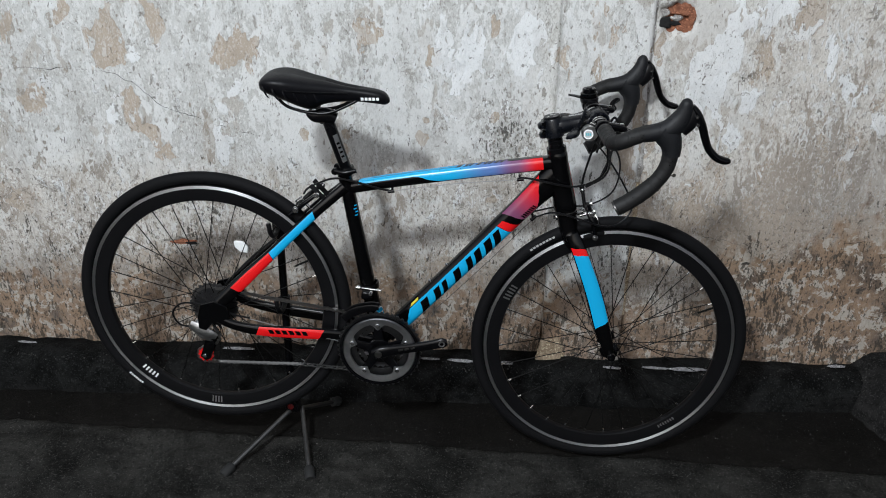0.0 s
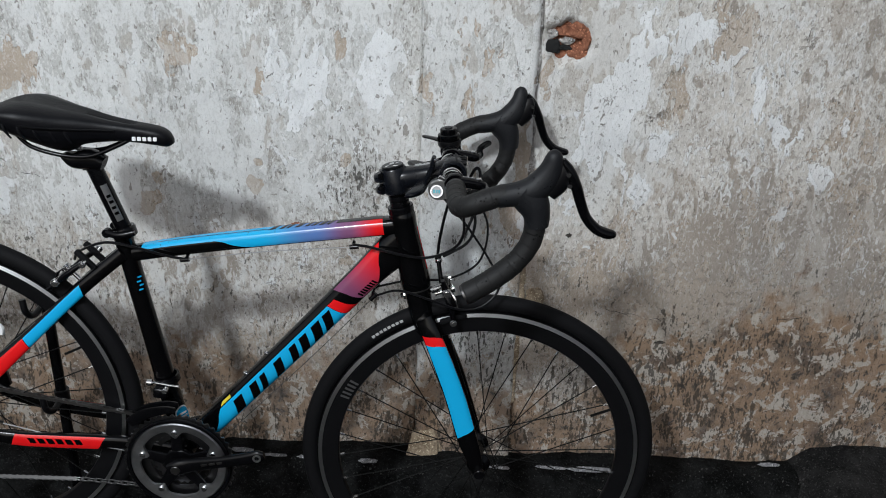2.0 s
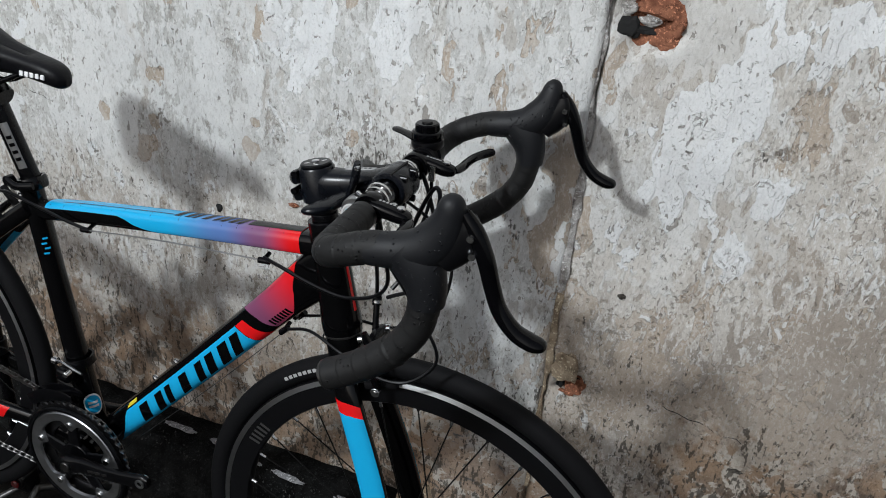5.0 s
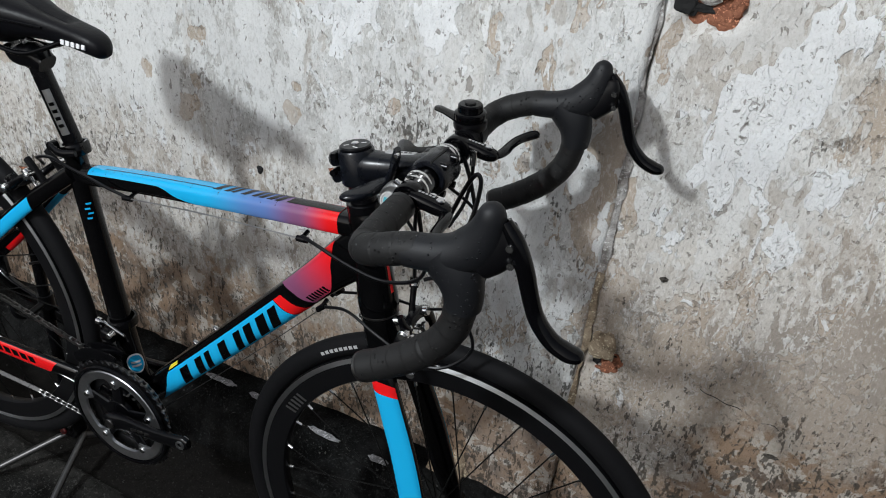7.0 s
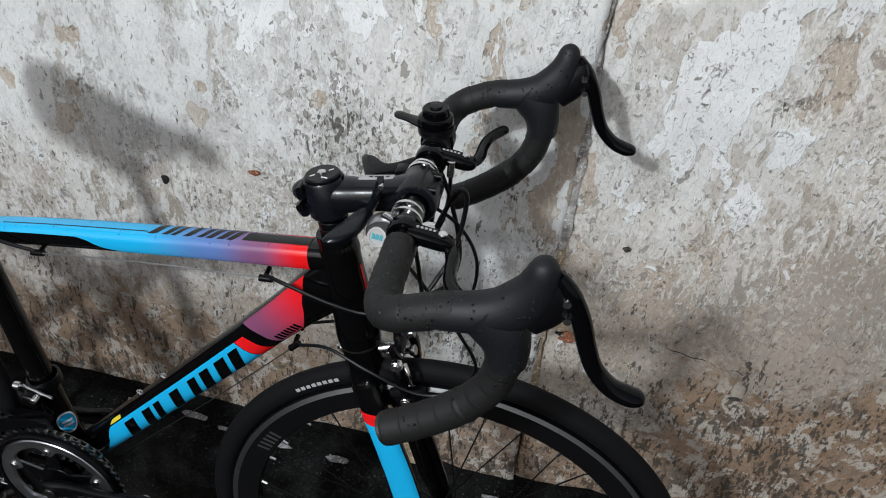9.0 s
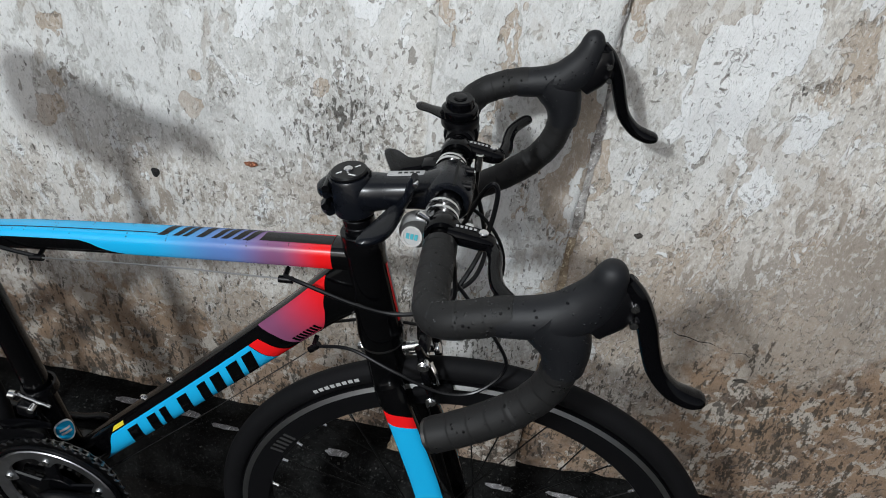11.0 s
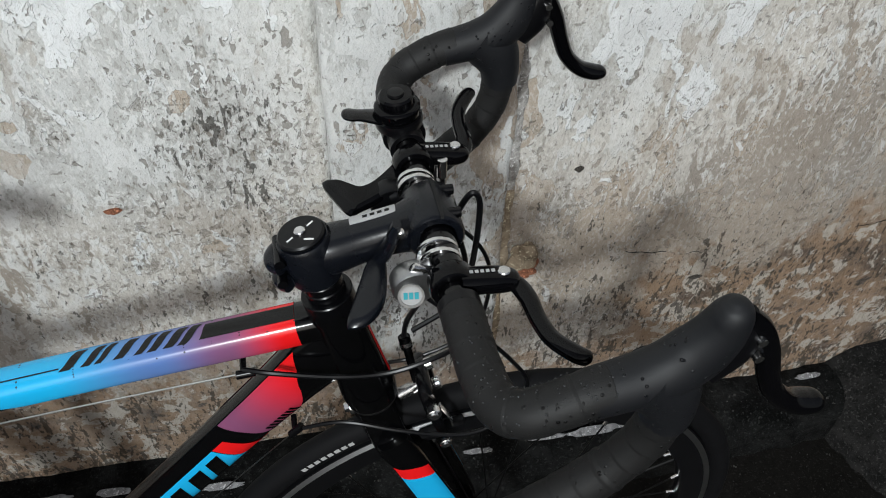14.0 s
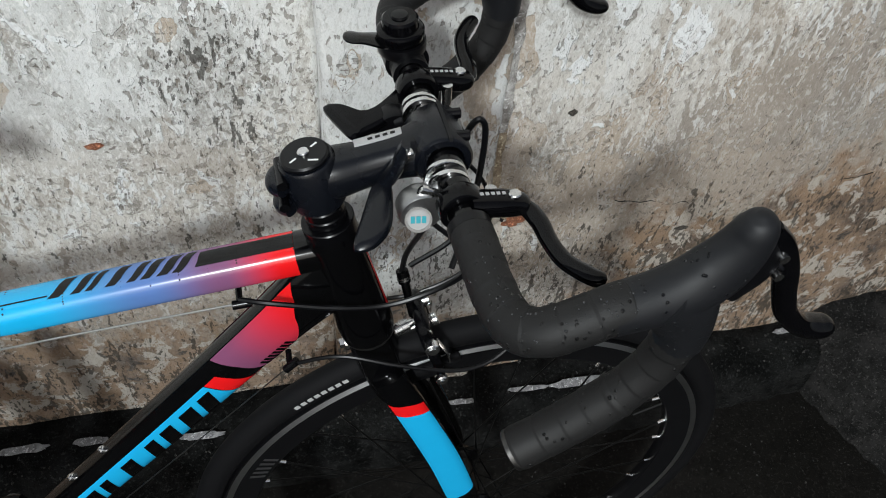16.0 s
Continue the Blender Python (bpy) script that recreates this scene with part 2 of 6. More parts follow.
def wall_material():
    """Coats of limewash torn off in smooth-edged scales, over beige plaster and a damp foot."""
    n = Nodes("peeling_limewash", 0.9)
    n.out.inputs["Specular IOR Level"].default_value = 0.15
    where = n.place()
    streak = n.place((1.0, 1.0, 0.52))
    split = n.add("ShaderNodeSeparateXYZ")
    n.link(where, split.inputs[0])
    height = split.outputs[2]
    field = {}
    for key in ("worn", "fresh", "grime", "warm", "coat", "damp"):
        a = n.add("ShaderNodeAttribute")
        a.attribute_name = key
        field[key] = a.outputs["Fac"]
    half = lambda v, k: n.math("MULTIPLY", n.math("SUBTRACT", v, 0.5), k)
    times = lambda v, k: n.math("MULTIPLY", v, k)
    plus = lambda *v: functools.reduce(lambda p, q: n.math("ADD", p, q), v)
    broad = n.noise(where, 3.0, 5, 0.6, 0.3)
    cloud = n.step(n.noise(where, 6.5, 7, 0.66, 0.4), 0.34, 0.66)
    scale_l = n.noise(streak, 15, 3, 0.52, 0.7)
    scale_m = n.noise(streak, 34, 3, 0.52, 0.8)
    scale_s = n.noise(streak, 82, 2, 0.5, 0.7)
    fine, grit = n.noise(where, 330, 3, 0.65), n.noise(where, 800, 2, 0.6)
    drip = n.noise(n.place((1.0, 1.0, 0.18)), 9, 5, 0.6, 0.35)
    edge = lambda v, at, wide=0.010: n.step(v, at - wide, at + wide)
    # the plaster under all coats
    warm = n.step(plus(field["warm"], half(broad, 0.7), half(scale_m, 0.25)), 0.3, 0.75)
    plaster = n.mix(cloud, (0.275, 0.250, 0.220), (0.420, 0.390, 0.350))
    plaster = n.mix(times(warm, 0.75), plaster, n.mix(cloud, (0.355, 0.308, 0.262), (0.450, 0.402, 0.352)))
    # old wash, its torn edge a shade darker: edge shading painted into the colour
    hold = plus(times(field["coat"], 1.5), half(scale_l, 0.85), half(scale_m, 0.95), half(scale_s, 0.40), half(broad, 0.45), half(drip, 0.35))
    wash = n.mix(cloud, (0.505, 0.502, 0.482), (0.620, 0.622, 0.606))
    wash = n.mix(times(warm, 0.80), wash, n.mix(cloud, (0.545, 0.502, 0.450), (0.650, 0.612, 0.556)))
    wash_on = edge(hold, -0.100, 0.012)
    colour = n.mix(wash_on, plaster, wash)
    rim = n.math("SUBTRACT", edge(hold, -0.127, 0.010), edge(hold, -0.105, 0.006))
    colour = n.mix(times(n.math("MULTIPLY", rim, n.math("MULTIPLY_ADD", warm, -0.9, 1.0)), 0.14), colour, (0.195, 0.170, 0.140))
    # a second thinner coat and bright fresh scales
    second = plus(times(field["coat"], 1.1), half(scale_l, -0.7), half(scale_m, 1.0), half(scale_s, 0.55), half(drip, 0.9))
    second_on = edge(second, 0.165, 0.012)
    colour = n.mix(n.math("MULTIPLY", second_on, n.math("MULTIPLY_ADD", warm, -0.15, 0.80)), colour, n.mix(times(warm, 0.5), (0.700, 0.706, 0.696), (0.680, 0.660, 0.620)))
    flake = plus(times(field["fresh"], 0.62), half(scale_l, 1.0), half(scale_m, 1.05), half(scale_s, 0.25))
    flake_on = edge(flake, 0.262, 0.008)
    # painted dark outline, in place of the shade under each scale's edge
    lip_shade = n.math("SUBTRACT", edge(flake, 0.246, 0.008), flake_on)
    colour = n.mix(times(lip_shade, 0.15), colour, (0.23, 0.21, 0.185))
    colour = n.mix(flake_on, colour, n.mix(cloud, (0.745, 0.760, 0.768), (0.835, 0.850, 0.858)))
    # bare tan islands
    gone = plus(times(field["worn"], 0.74), half(scale_l, 0.8), half(scale_m, 0.75), half(scale_s, 0.35), half(broad, 0.35))
    bare = edge(gone, 0.255, 0.008)
    tan = n.mix(n.noise(streak, 11, 5, 0.65), (0.395, 0.325, 0.258), (0.530, 0.458, 0.380))
    colour = n.mix(bare, colour, tan)
    # dark outline of the islands: relief shading put into the colour
    torn = n.math("SUBTRACT", edge(gone, 0.238, 0.010), edge(gone, 0.262, 0.008))
    colour = n.mix(times(torn, 0.13), colour, (0.165, 0.135, 0.105))
    chips = edge(plus(scale_s, half(scale_m, 0.55), half(broad, -0.3), times(warm, 0.030)), 0.668, 0.010)
    colour = n.mix(times(chips, 0.8), colour, (0.760, 0.765, 0.760))
    scar = plus(n.noise(streak, 44, 3, 0.55, 0.9), half(scale_l, 0.40), half(broad, 0.25), times(warm, -0.02), times(field["grime"], 0.12))
    scar_on = edge(scar, 0.655, 0.012)
    colour = n.mix(times(scar_on, 0.62), colour, n.mix(cloud, (0.235, 0.215, 0.190), (0.340, 0.315, 0.280)))
    # crumbs of lime and little scars all over
    crumb = n.noise(streak, 170, 2, 0.55, 0.5)
    colour = n.mix(times(edge(plus(crumb, half(scale_m, 0.35), times(warm, 0.012)), 0.606, 0.014), 0.66), colour, (0.745, 0.740, 0.725))
    colour = n.mix(times(edge(plus(crumb, half(scale_l, 0.30), half(warm, -0.04)), 0.400, -0.016), 0.34), colour, (0.235, 0.205, 0.172))
    salt = n.noise(streak, 260, 2, 0.5, 0.6)
    colour = n.mix(times(edge(plus(salt, half(scale_l, 0.30), half(scale_s, 0.25)), 0.625, 0.016), 0.62), colour, (0.790, 0.780, 0.755))
    colour = n.mix(times(edge(plus(salt, half(drip, 0.35), half(scale_s, 0.20), times(field["grime"], -0.15)), 0.366, -0.016), 0.34), colour, (0.180, 0.152, 0.122))
    bold = plus(n.noise(streak, 8.5, 4, 0.55, 0.8), half(scale_m, 0.22), half(scale_s, 0.10))
    colour = n.mix(times(edge(bold, 0.585, 0.012), 0.42), colour, n.mix(warm, (0.720, 0.720, 0.705), (0.690, 0.655, 0.605)))
    colour = n.mix(times(edge(bold, 0.405, -0.012), 0.36), colour, (0.360, 0.300, 0.240))
    # the broad scales and islands stay cleaner than the rest
    white = n.mix(cloud, (0.745, 0.755, 0.755), (0.835, 0.845, 0.845))
    colour = n.mix(times(bare, 0.50), colour, tan)
    colour = n.mix(times(n.math("MULTIPLY", second_on, n.math("MULTIPLY_ADD", bare, -0.8, 0.8)), 0.62), colour, n.mix(times(warm, 0.5), (0.715, 0.716, 0.702), (0.700, 0.680, 0.640)))
    colour = n.mix(times(flake_on, 0.80), colour, white)
    # dirt in runs, specks, pits with a lit lower rim
    colour = n.mix(times(n.step(drip, 0.52, 0.34), 0.16), colour, (0.300, 0.285, 0.262))
    soft = n.step(n.noise(where, 9, 7, 0.72, 0.6), 0.55, 0.75)
    colour = n.mix(times(soft, 0.20), colour, (0.260, 0.250, 0.235))
    speck = edge(plus(n.noise(streak, 118, 2, 0.5, 0.5), half(scale_m, 0.45), times(field["grime"], 0.24)), 0.705, 0.014)
    colour = n.mix(times(speck, 0.66), colour, (0.165, 0.140, 0.112))
    pepper = n.noise(where, 96, 3, 0.6, 0.6)
    pepper_on = edge(plus(pepper, half(scale_l, 0.30), times(warm, 0.055), times(field["grime"], 0.25), times(height, -0.080)), 0.622, 0.020)
    colour = n.mix(times(pepper_on, 0.52), colour, (0.150, 0.125, 0.100))
    pits = edge(plus(n.noise(where, 52, 2, 0.5, 0.9), half(scale_l, 0.35), times(field["grime"], 0.12)), 0.762, 0.012)
    colour = n.mix(times(pits, 0.66), colour, (0.140, 0.115, 0.090))
    colour = n.mix(times(n.step(fine, 0.55, 0.68), 0.20), colour, (0.200, 0.180, 0.155))
    colour = n.mix(times(n.step(grit, 0.56, 0.68), 0.24), colour, (0.780, 0.775, 0.760))
    # lower wall: taupe, part damp stain and part light fall-off put into the colour, then rusty earth, black mould and
    # leftover pale scales at the foot
    wander = n.noise(where, 4.0, 6, 0.68, 0.5)
    damp = plus(times(height, -1.5), field["damp"], half(wander, 0.9))
    colour = n.mix(times(n.step(damp, -1.00, -0.45), 0.38), colour, (0.198, 0.178, 0.156))
    foot = n.step(plus(damp, times(field["damp"], -0.4), half(scale_m, 0.55), half(scale_s, 0.25)), -0.62, -0.38)
    mottle = n.noise(where, 26, 6, 0.7, 0.4)
    earth = n.mix(n.step(n.noise(where, 11, 5, 0.65, 0.3), 0.32, 0.54), (0.090, 0.060, 0.042), (0.280, 0.182, 0.112))
    earth = n.mix(n.step(mottle, 0.525, 0.565), earth, (0.470, 0.425, 0.370))
    earth = n.mix(n.step(mottle, 0.42, 0.35), earth, (0.026, 0.020, 0.016))
    colour = n.mix(times(foot, 0.80), colour, earth)
    mould = plus(times(height, -0.62), 0.13, field["grime"], half(n.noise(where, 9, 5, 0.7, 0.4), 1.0), half(n.noise(n.place((1.0, 1.0, 0.24)), 105, 3, 0.6, 0.5), 1.7), half(n.noise(streak, 190, 3, 0.6), 1.3))
    mould = n.step(mould, 0.07, 0.20)
    colour = n.mix(times(mould, 0.80), colour, (0.046, 0.041, 0.034))
    n.colour(colour)
    relief = plus(times(wash_on, 0.22), times(second_on, 0.24), times(flake_on, 0.55), times(chips, 0.65), times(bare, -0.7), times(scar_on, -0.6), half(crumb, 0.35), half(salt, 0.35))
    relief = plus(relief, half(scale_m, 0.2), half(scale_s, 0.35), half(fine, 0.5), half(grit, 0.25), half(mottle, 0.3))
    relief = n.math("SUBTRACT", relief, plus(times(pits, 1.8), times(speck, 0.8), times(pepper_on, 0.6)))
    n.bump(relief, 0.75, 0.0022)
    return n.m


def stone_material(name, dark, light, rough=0.85, mottle=9.0, wet=0.0, bump=0.6, shine=0.25):
    n = Nodes(name, rough)
    n.out.inputs["Specular IOR Level"].default_value = shine
    where = n.place()
    a, b, c = n.noise(where, mottle, 7, 0.7, 0.4), n.noise(where, 85, 5, 0.7), n.noise(where, 420, 3, 0.7)
    colour = n.mix(n.step(a, 0.3, 0.7), dark, light)
    colour = n.mix(n.math("MULTIPLY", n.step(b, 0.5, 0.62), 0.5), colour, tuple(v * 0.45 for v in dark))
    colour = n.mix(n.math("MULTIPLY", n.step(c, 0.62, 0.7), 0.6), colour, tuple(min(1, v * 2.2) for v in light))
    d = n.noise(where, 190, 4, 0.65)
    colour = n.mix(n.math("MULTIPLY", n.step(d, 0.56, 0.64), 0.6), colour, tuple(min(1, v * 2.6) for v in light))
    n.colour(colour)
    if wet:
        n.link(n.math("SUBTRACT", rough, n.math("MULTIPLY", n.step(n.noise(where, 3.5, 5), 0.42, 0.62), wet)), n.out.inputs["Roughness"])
    n.bump(n.math("ADD", n.math("MULTIPLY", b, 1.0), n.math("MULTIPLY", c, 0.6)), bump, 0.003)
    return n.m


WALL = wall_material()
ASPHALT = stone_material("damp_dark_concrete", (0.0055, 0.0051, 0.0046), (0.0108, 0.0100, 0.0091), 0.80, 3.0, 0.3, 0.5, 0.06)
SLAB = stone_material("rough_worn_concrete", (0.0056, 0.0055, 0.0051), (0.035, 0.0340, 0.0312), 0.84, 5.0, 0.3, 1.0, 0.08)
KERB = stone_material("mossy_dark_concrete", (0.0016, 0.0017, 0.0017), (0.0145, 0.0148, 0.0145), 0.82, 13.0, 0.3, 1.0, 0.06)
LUMP = stone_material("grey_rough_concrete", (0.006, 0.006, 0.006), (0.028, 0.027, 0.026), 0.9, 14.0, 0, 1.0, 0.1)
MORTAR = stone_material("grey_mortar", (0.17, 0.150, 0.132), (0.56, 0.54, 0.52), 0.9, 40.0, 0, 1.0)
BRICK = stone_material("old_red_brick", (0.14, 0.052, 0.030), (0.36, 0.155, 0.090), 0.9, 40.0)
FLAKE = stone_material("white_flake", (0.16, 0.16, 0.165), (0.34, 0.34, 0.35), 0.7, 60.0, 0, 0.3)
# flat black for chips and cracks, and for shade painted inside holes
PIT_BLACK = paint("black_hole", (0.008, 0.008, 0.008), 0.9)


def grid_mesh(xs, zs, place):
    """Vertices place(x, z) over two rows of numbers, as one sheet."""
    verts = [place(x, z) for z in zs for x in xs]
    w = len(xs)
    faces = [(j * w + i, j * w + i + 1, (j + 1) * w + i + 1, (j + 1) * w + i) for j in range(len(zs) - 1) for i in range(w - 1)]
    me = bpy.data.meshes.new("sheet")
    me.from_pydata(verts, [], faces)
    me.polygons.foreach_set("use_smooth", [True] * len(faces))
    return me


def spaced(*runs):
    """Numbers in runs of (from, to, step), without repeats."""
    out = []
    for a, b, s in runs:
        k = max(1, round((b - a) / s))
        out += [a + (b - a) * i / k for i in range(k)]
    return out + [runs[-1][1]]


def rough(x, y, z, scale, octaves=4):
    return noise.fractal(Vector((x, y, z)) * scale, 1.0, 2.0, octaves, noise_basis="PERLIN_ORIGINAL")


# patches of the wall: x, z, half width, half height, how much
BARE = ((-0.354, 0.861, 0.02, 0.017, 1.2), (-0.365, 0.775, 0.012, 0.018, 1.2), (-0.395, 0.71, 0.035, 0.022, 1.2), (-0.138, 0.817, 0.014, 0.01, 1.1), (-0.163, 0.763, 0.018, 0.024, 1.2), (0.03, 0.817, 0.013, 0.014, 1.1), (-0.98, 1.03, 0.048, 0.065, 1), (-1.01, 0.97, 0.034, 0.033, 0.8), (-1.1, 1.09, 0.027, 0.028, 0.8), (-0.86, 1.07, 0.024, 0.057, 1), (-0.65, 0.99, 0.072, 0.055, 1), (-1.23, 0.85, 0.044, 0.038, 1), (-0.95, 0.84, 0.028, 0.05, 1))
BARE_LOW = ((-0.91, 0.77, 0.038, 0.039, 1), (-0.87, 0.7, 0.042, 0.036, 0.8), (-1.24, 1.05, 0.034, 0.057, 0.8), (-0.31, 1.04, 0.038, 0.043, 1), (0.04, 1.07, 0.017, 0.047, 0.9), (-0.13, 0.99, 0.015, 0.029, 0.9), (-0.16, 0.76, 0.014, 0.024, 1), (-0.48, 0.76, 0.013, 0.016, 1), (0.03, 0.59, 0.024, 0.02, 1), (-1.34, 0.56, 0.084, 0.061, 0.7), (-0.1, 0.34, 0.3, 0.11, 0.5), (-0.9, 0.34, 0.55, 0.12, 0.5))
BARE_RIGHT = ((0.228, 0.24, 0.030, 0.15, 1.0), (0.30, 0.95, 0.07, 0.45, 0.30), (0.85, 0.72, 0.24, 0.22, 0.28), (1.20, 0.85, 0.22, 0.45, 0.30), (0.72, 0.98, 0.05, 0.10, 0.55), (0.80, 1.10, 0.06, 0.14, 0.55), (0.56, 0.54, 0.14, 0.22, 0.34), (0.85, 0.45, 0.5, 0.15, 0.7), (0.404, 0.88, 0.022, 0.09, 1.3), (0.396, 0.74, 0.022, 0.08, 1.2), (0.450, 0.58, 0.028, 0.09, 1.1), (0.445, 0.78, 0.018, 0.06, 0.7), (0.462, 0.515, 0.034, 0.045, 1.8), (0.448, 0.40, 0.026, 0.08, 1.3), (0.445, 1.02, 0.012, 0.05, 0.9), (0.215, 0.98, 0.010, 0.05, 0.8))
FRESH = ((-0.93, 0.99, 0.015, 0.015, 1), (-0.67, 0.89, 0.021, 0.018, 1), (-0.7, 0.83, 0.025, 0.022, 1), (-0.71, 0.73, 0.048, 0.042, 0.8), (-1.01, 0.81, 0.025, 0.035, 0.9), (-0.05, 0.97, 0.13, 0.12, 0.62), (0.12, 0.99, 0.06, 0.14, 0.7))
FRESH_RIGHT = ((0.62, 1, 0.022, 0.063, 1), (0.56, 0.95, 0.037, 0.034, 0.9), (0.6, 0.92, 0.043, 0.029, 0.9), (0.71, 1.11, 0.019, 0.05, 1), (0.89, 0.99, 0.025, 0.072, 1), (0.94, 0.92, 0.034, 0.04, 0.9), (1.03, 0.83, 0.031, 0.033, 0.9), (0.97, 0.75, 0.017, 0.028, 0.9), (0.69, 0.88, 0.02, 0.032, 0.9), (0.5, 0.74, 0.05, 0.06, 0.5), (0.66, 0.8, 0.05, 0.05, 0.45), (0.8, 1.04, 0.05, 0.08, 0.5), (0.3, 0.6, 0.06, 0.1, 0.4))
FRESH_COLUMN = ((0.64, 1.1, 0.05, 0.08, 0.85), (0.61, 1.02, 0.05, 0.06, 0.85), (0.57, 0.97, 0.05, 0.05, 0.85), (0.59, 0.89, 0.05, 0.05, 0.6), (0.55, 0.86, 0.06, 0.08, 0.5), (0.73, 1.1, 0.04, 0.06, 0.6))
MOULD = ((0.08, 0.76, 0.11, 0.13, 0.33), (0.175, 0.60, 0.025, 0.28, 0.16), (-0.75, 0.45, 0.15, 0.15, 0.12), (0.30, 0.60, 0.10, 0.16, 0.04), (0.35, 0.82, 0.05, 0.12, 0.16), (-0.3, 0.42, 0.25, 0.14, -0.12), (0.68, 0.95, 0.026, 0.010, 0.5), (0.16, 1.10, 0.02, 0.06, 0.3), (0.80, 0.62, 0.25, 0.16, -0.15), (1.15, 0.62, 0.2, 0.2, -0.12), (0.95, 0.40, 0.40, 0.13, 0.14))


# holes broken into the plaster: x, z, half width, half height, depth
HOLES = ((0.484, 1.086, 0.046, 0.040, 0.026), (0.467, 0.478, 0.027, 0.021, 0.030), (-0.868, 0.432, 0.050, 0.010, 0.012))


def blots(x, z, rows):
    total = 0.0
    x, z = x + 0.026 * rough(x, 3, z, 13, 3), z + 0.030 * rough(x, 8, z, 13, 3)
    for cx, cz, w, h, k in rows:
        d = ((x - cx) / w) ** 2 + ((z - cz) / h) ** 2
        if d < 4:
            total += k * math.exp(-1.5 * d)
    return total


def ramp(v, a, b):
    f = min(1.0, max(0.0, (v - a) / (b - a)))
    return f * f * (3 - 2 * f)


def warmth(x, z):
    """Where beige plaster shows instead of grey wash."""
    if x < 0.19:
        return 0.22 + 0.25 * ramp(x, 0.0, 0.2) + 0.50 * ramp(-z, -0.80, -0.58)
    if x < 0.425:
        return 0.30
    return 0.54 + 0.38 * ramp(x, 0.55, 0.85) + 0.25 * ramp(-z, -0.85, -0.7)


def limed(x, z):
    """Where the thick lime coat still holds."""
    if x < 0.19:
        return 0.06 + 0.03 * ramp(z, 0.7, 0.95) + 0.13 * ramp(x, -0.75, -0.45) * ramp(-x, -0.02, 0.22) * ramp(z, 0.62, 0.78) - 0.05 * ramp(-z, -0.72, -0.5) + 0.05 * ramp(x, -0.3, 0.1)
    if x < 0.425:
        # more lime on the strip, brightened against the bars' cast shadow
        return 0.20 - 0.02 * ramp(-z, -0.8, -0.6)
    return 0.15 - 0.13 * ramp(x, 0.64, 0.82) - 0.17 * ramp(-(z + 0.20 * (0.55 - x)), -0.82, -0.55)


def low_dark(x, z):
    # regional strength of the low darkening; painted paler where the bars' shadow falls
    return 0.20 * ramp(x, 0.50, 0.75) + 0.20 * ramp(x, 0.72, 1.0) - 0.24 * ramp(-x, -0.2, 0.05) * ramp(z, 0.28, 0.45) - 0.26 * ramp(x, 0.10, 0.22) * ramp(-x, -0.70, -0.55) * ramp(z, 0.25, 0.42) + 0.22 * ramp(x, 0.62, 0.85) * ramp(-z, -0.52, -0.36) - 0.22 * ramp(x, 1.05, 1.35)


def wall_sheet(name, x0, x1, y, seed, label, kind="", parent=None, fine=(-1.6, 1.4), wave=0.006):
    """A plastered face with a thickness of 0.2 m, uneven, with rounded ends."""
    edge = 0.012
    lo, hi = max(x0, fine[0]), min(x1, fine[1])
    runs = ([(x0, lo, 0.15)] if x0 < lo else []) + [(lo, hi, 0.008)] + ([(hi, x1, 0.15)] if x1 > hi else [])
    xs = spaced(*runs)
    zs = spaced((0.0, 1.4, 0.008), (1.4, 1.5, 0.02), (1.5, 3.2, 0.12))
    columns = [(x0, 0.2), *[(x, 0.0) for x in xs], (x1, 0.2)]

    def place(c, z):
        x, back = c
        if back:
            return (x, y + back, z)
        d = min(x - x0, x1 - x)
        curl = 0.004 * max(0, 1 - d / edge) ** 2
        bulge = wave * rough(x + seed, 0, z, 2.2, 3) + 0.0022 * rough(x, seed, z, 16, 3) + 0.0009 * rough(x, seed, z, 55, 2)
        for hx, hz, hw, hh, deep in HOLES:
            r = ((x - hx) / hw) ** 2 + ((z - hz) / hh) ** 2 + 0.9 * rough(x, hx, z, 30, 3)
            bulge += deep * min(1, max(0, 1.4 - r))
        wander = 0.005 * rough(seed, x, z, 7, 3) if d < 0.001 else 0
        return (x + wander, y + bulge + curl, z)

    me = grid_mesh(columns, zs, place)
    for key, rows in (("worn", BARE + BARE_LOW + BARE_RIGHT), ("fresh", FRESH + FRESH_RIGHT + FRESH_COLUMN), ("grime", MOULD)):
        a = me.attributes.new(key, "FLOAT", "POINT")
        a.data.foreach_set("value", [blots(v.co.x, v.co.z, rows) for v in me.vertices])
    for key, rule in (("warm", warmth), ("coat", limed), ("damp", low_dark)):
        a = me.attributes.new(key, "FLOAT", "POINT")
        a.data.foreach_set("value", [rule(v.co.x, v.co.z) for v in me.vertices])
    me.materials.append(WALL)
    ob = new(name, me)
    ob.parent = parent
    return tagged(ob, label, kind=kind)


# ---- the place ----
wall = wall_sheet("wall_north", -4.0, 0.197, 2.088, 3.1, "old plastered wall with peeling whitewash and mould stains", "structure")
strip = wall_sheet("plaster_strip", 0.197, 0.425, 2.050, 9.7, "raised strip of bare beige plaster", parent=wall, wave=0.003)
panel = wall_sheet("plaster_panel", 0.429, 4.0, 2.060, 5.3, "stained beige plaster panel", parent=wall)


def line_y(x):
    """The joint between the gutter strip and the rougher slab."""
    return 1.735 - 0.047 * x + 0.012 * rough(x, 1.7, 0, 5, 4)


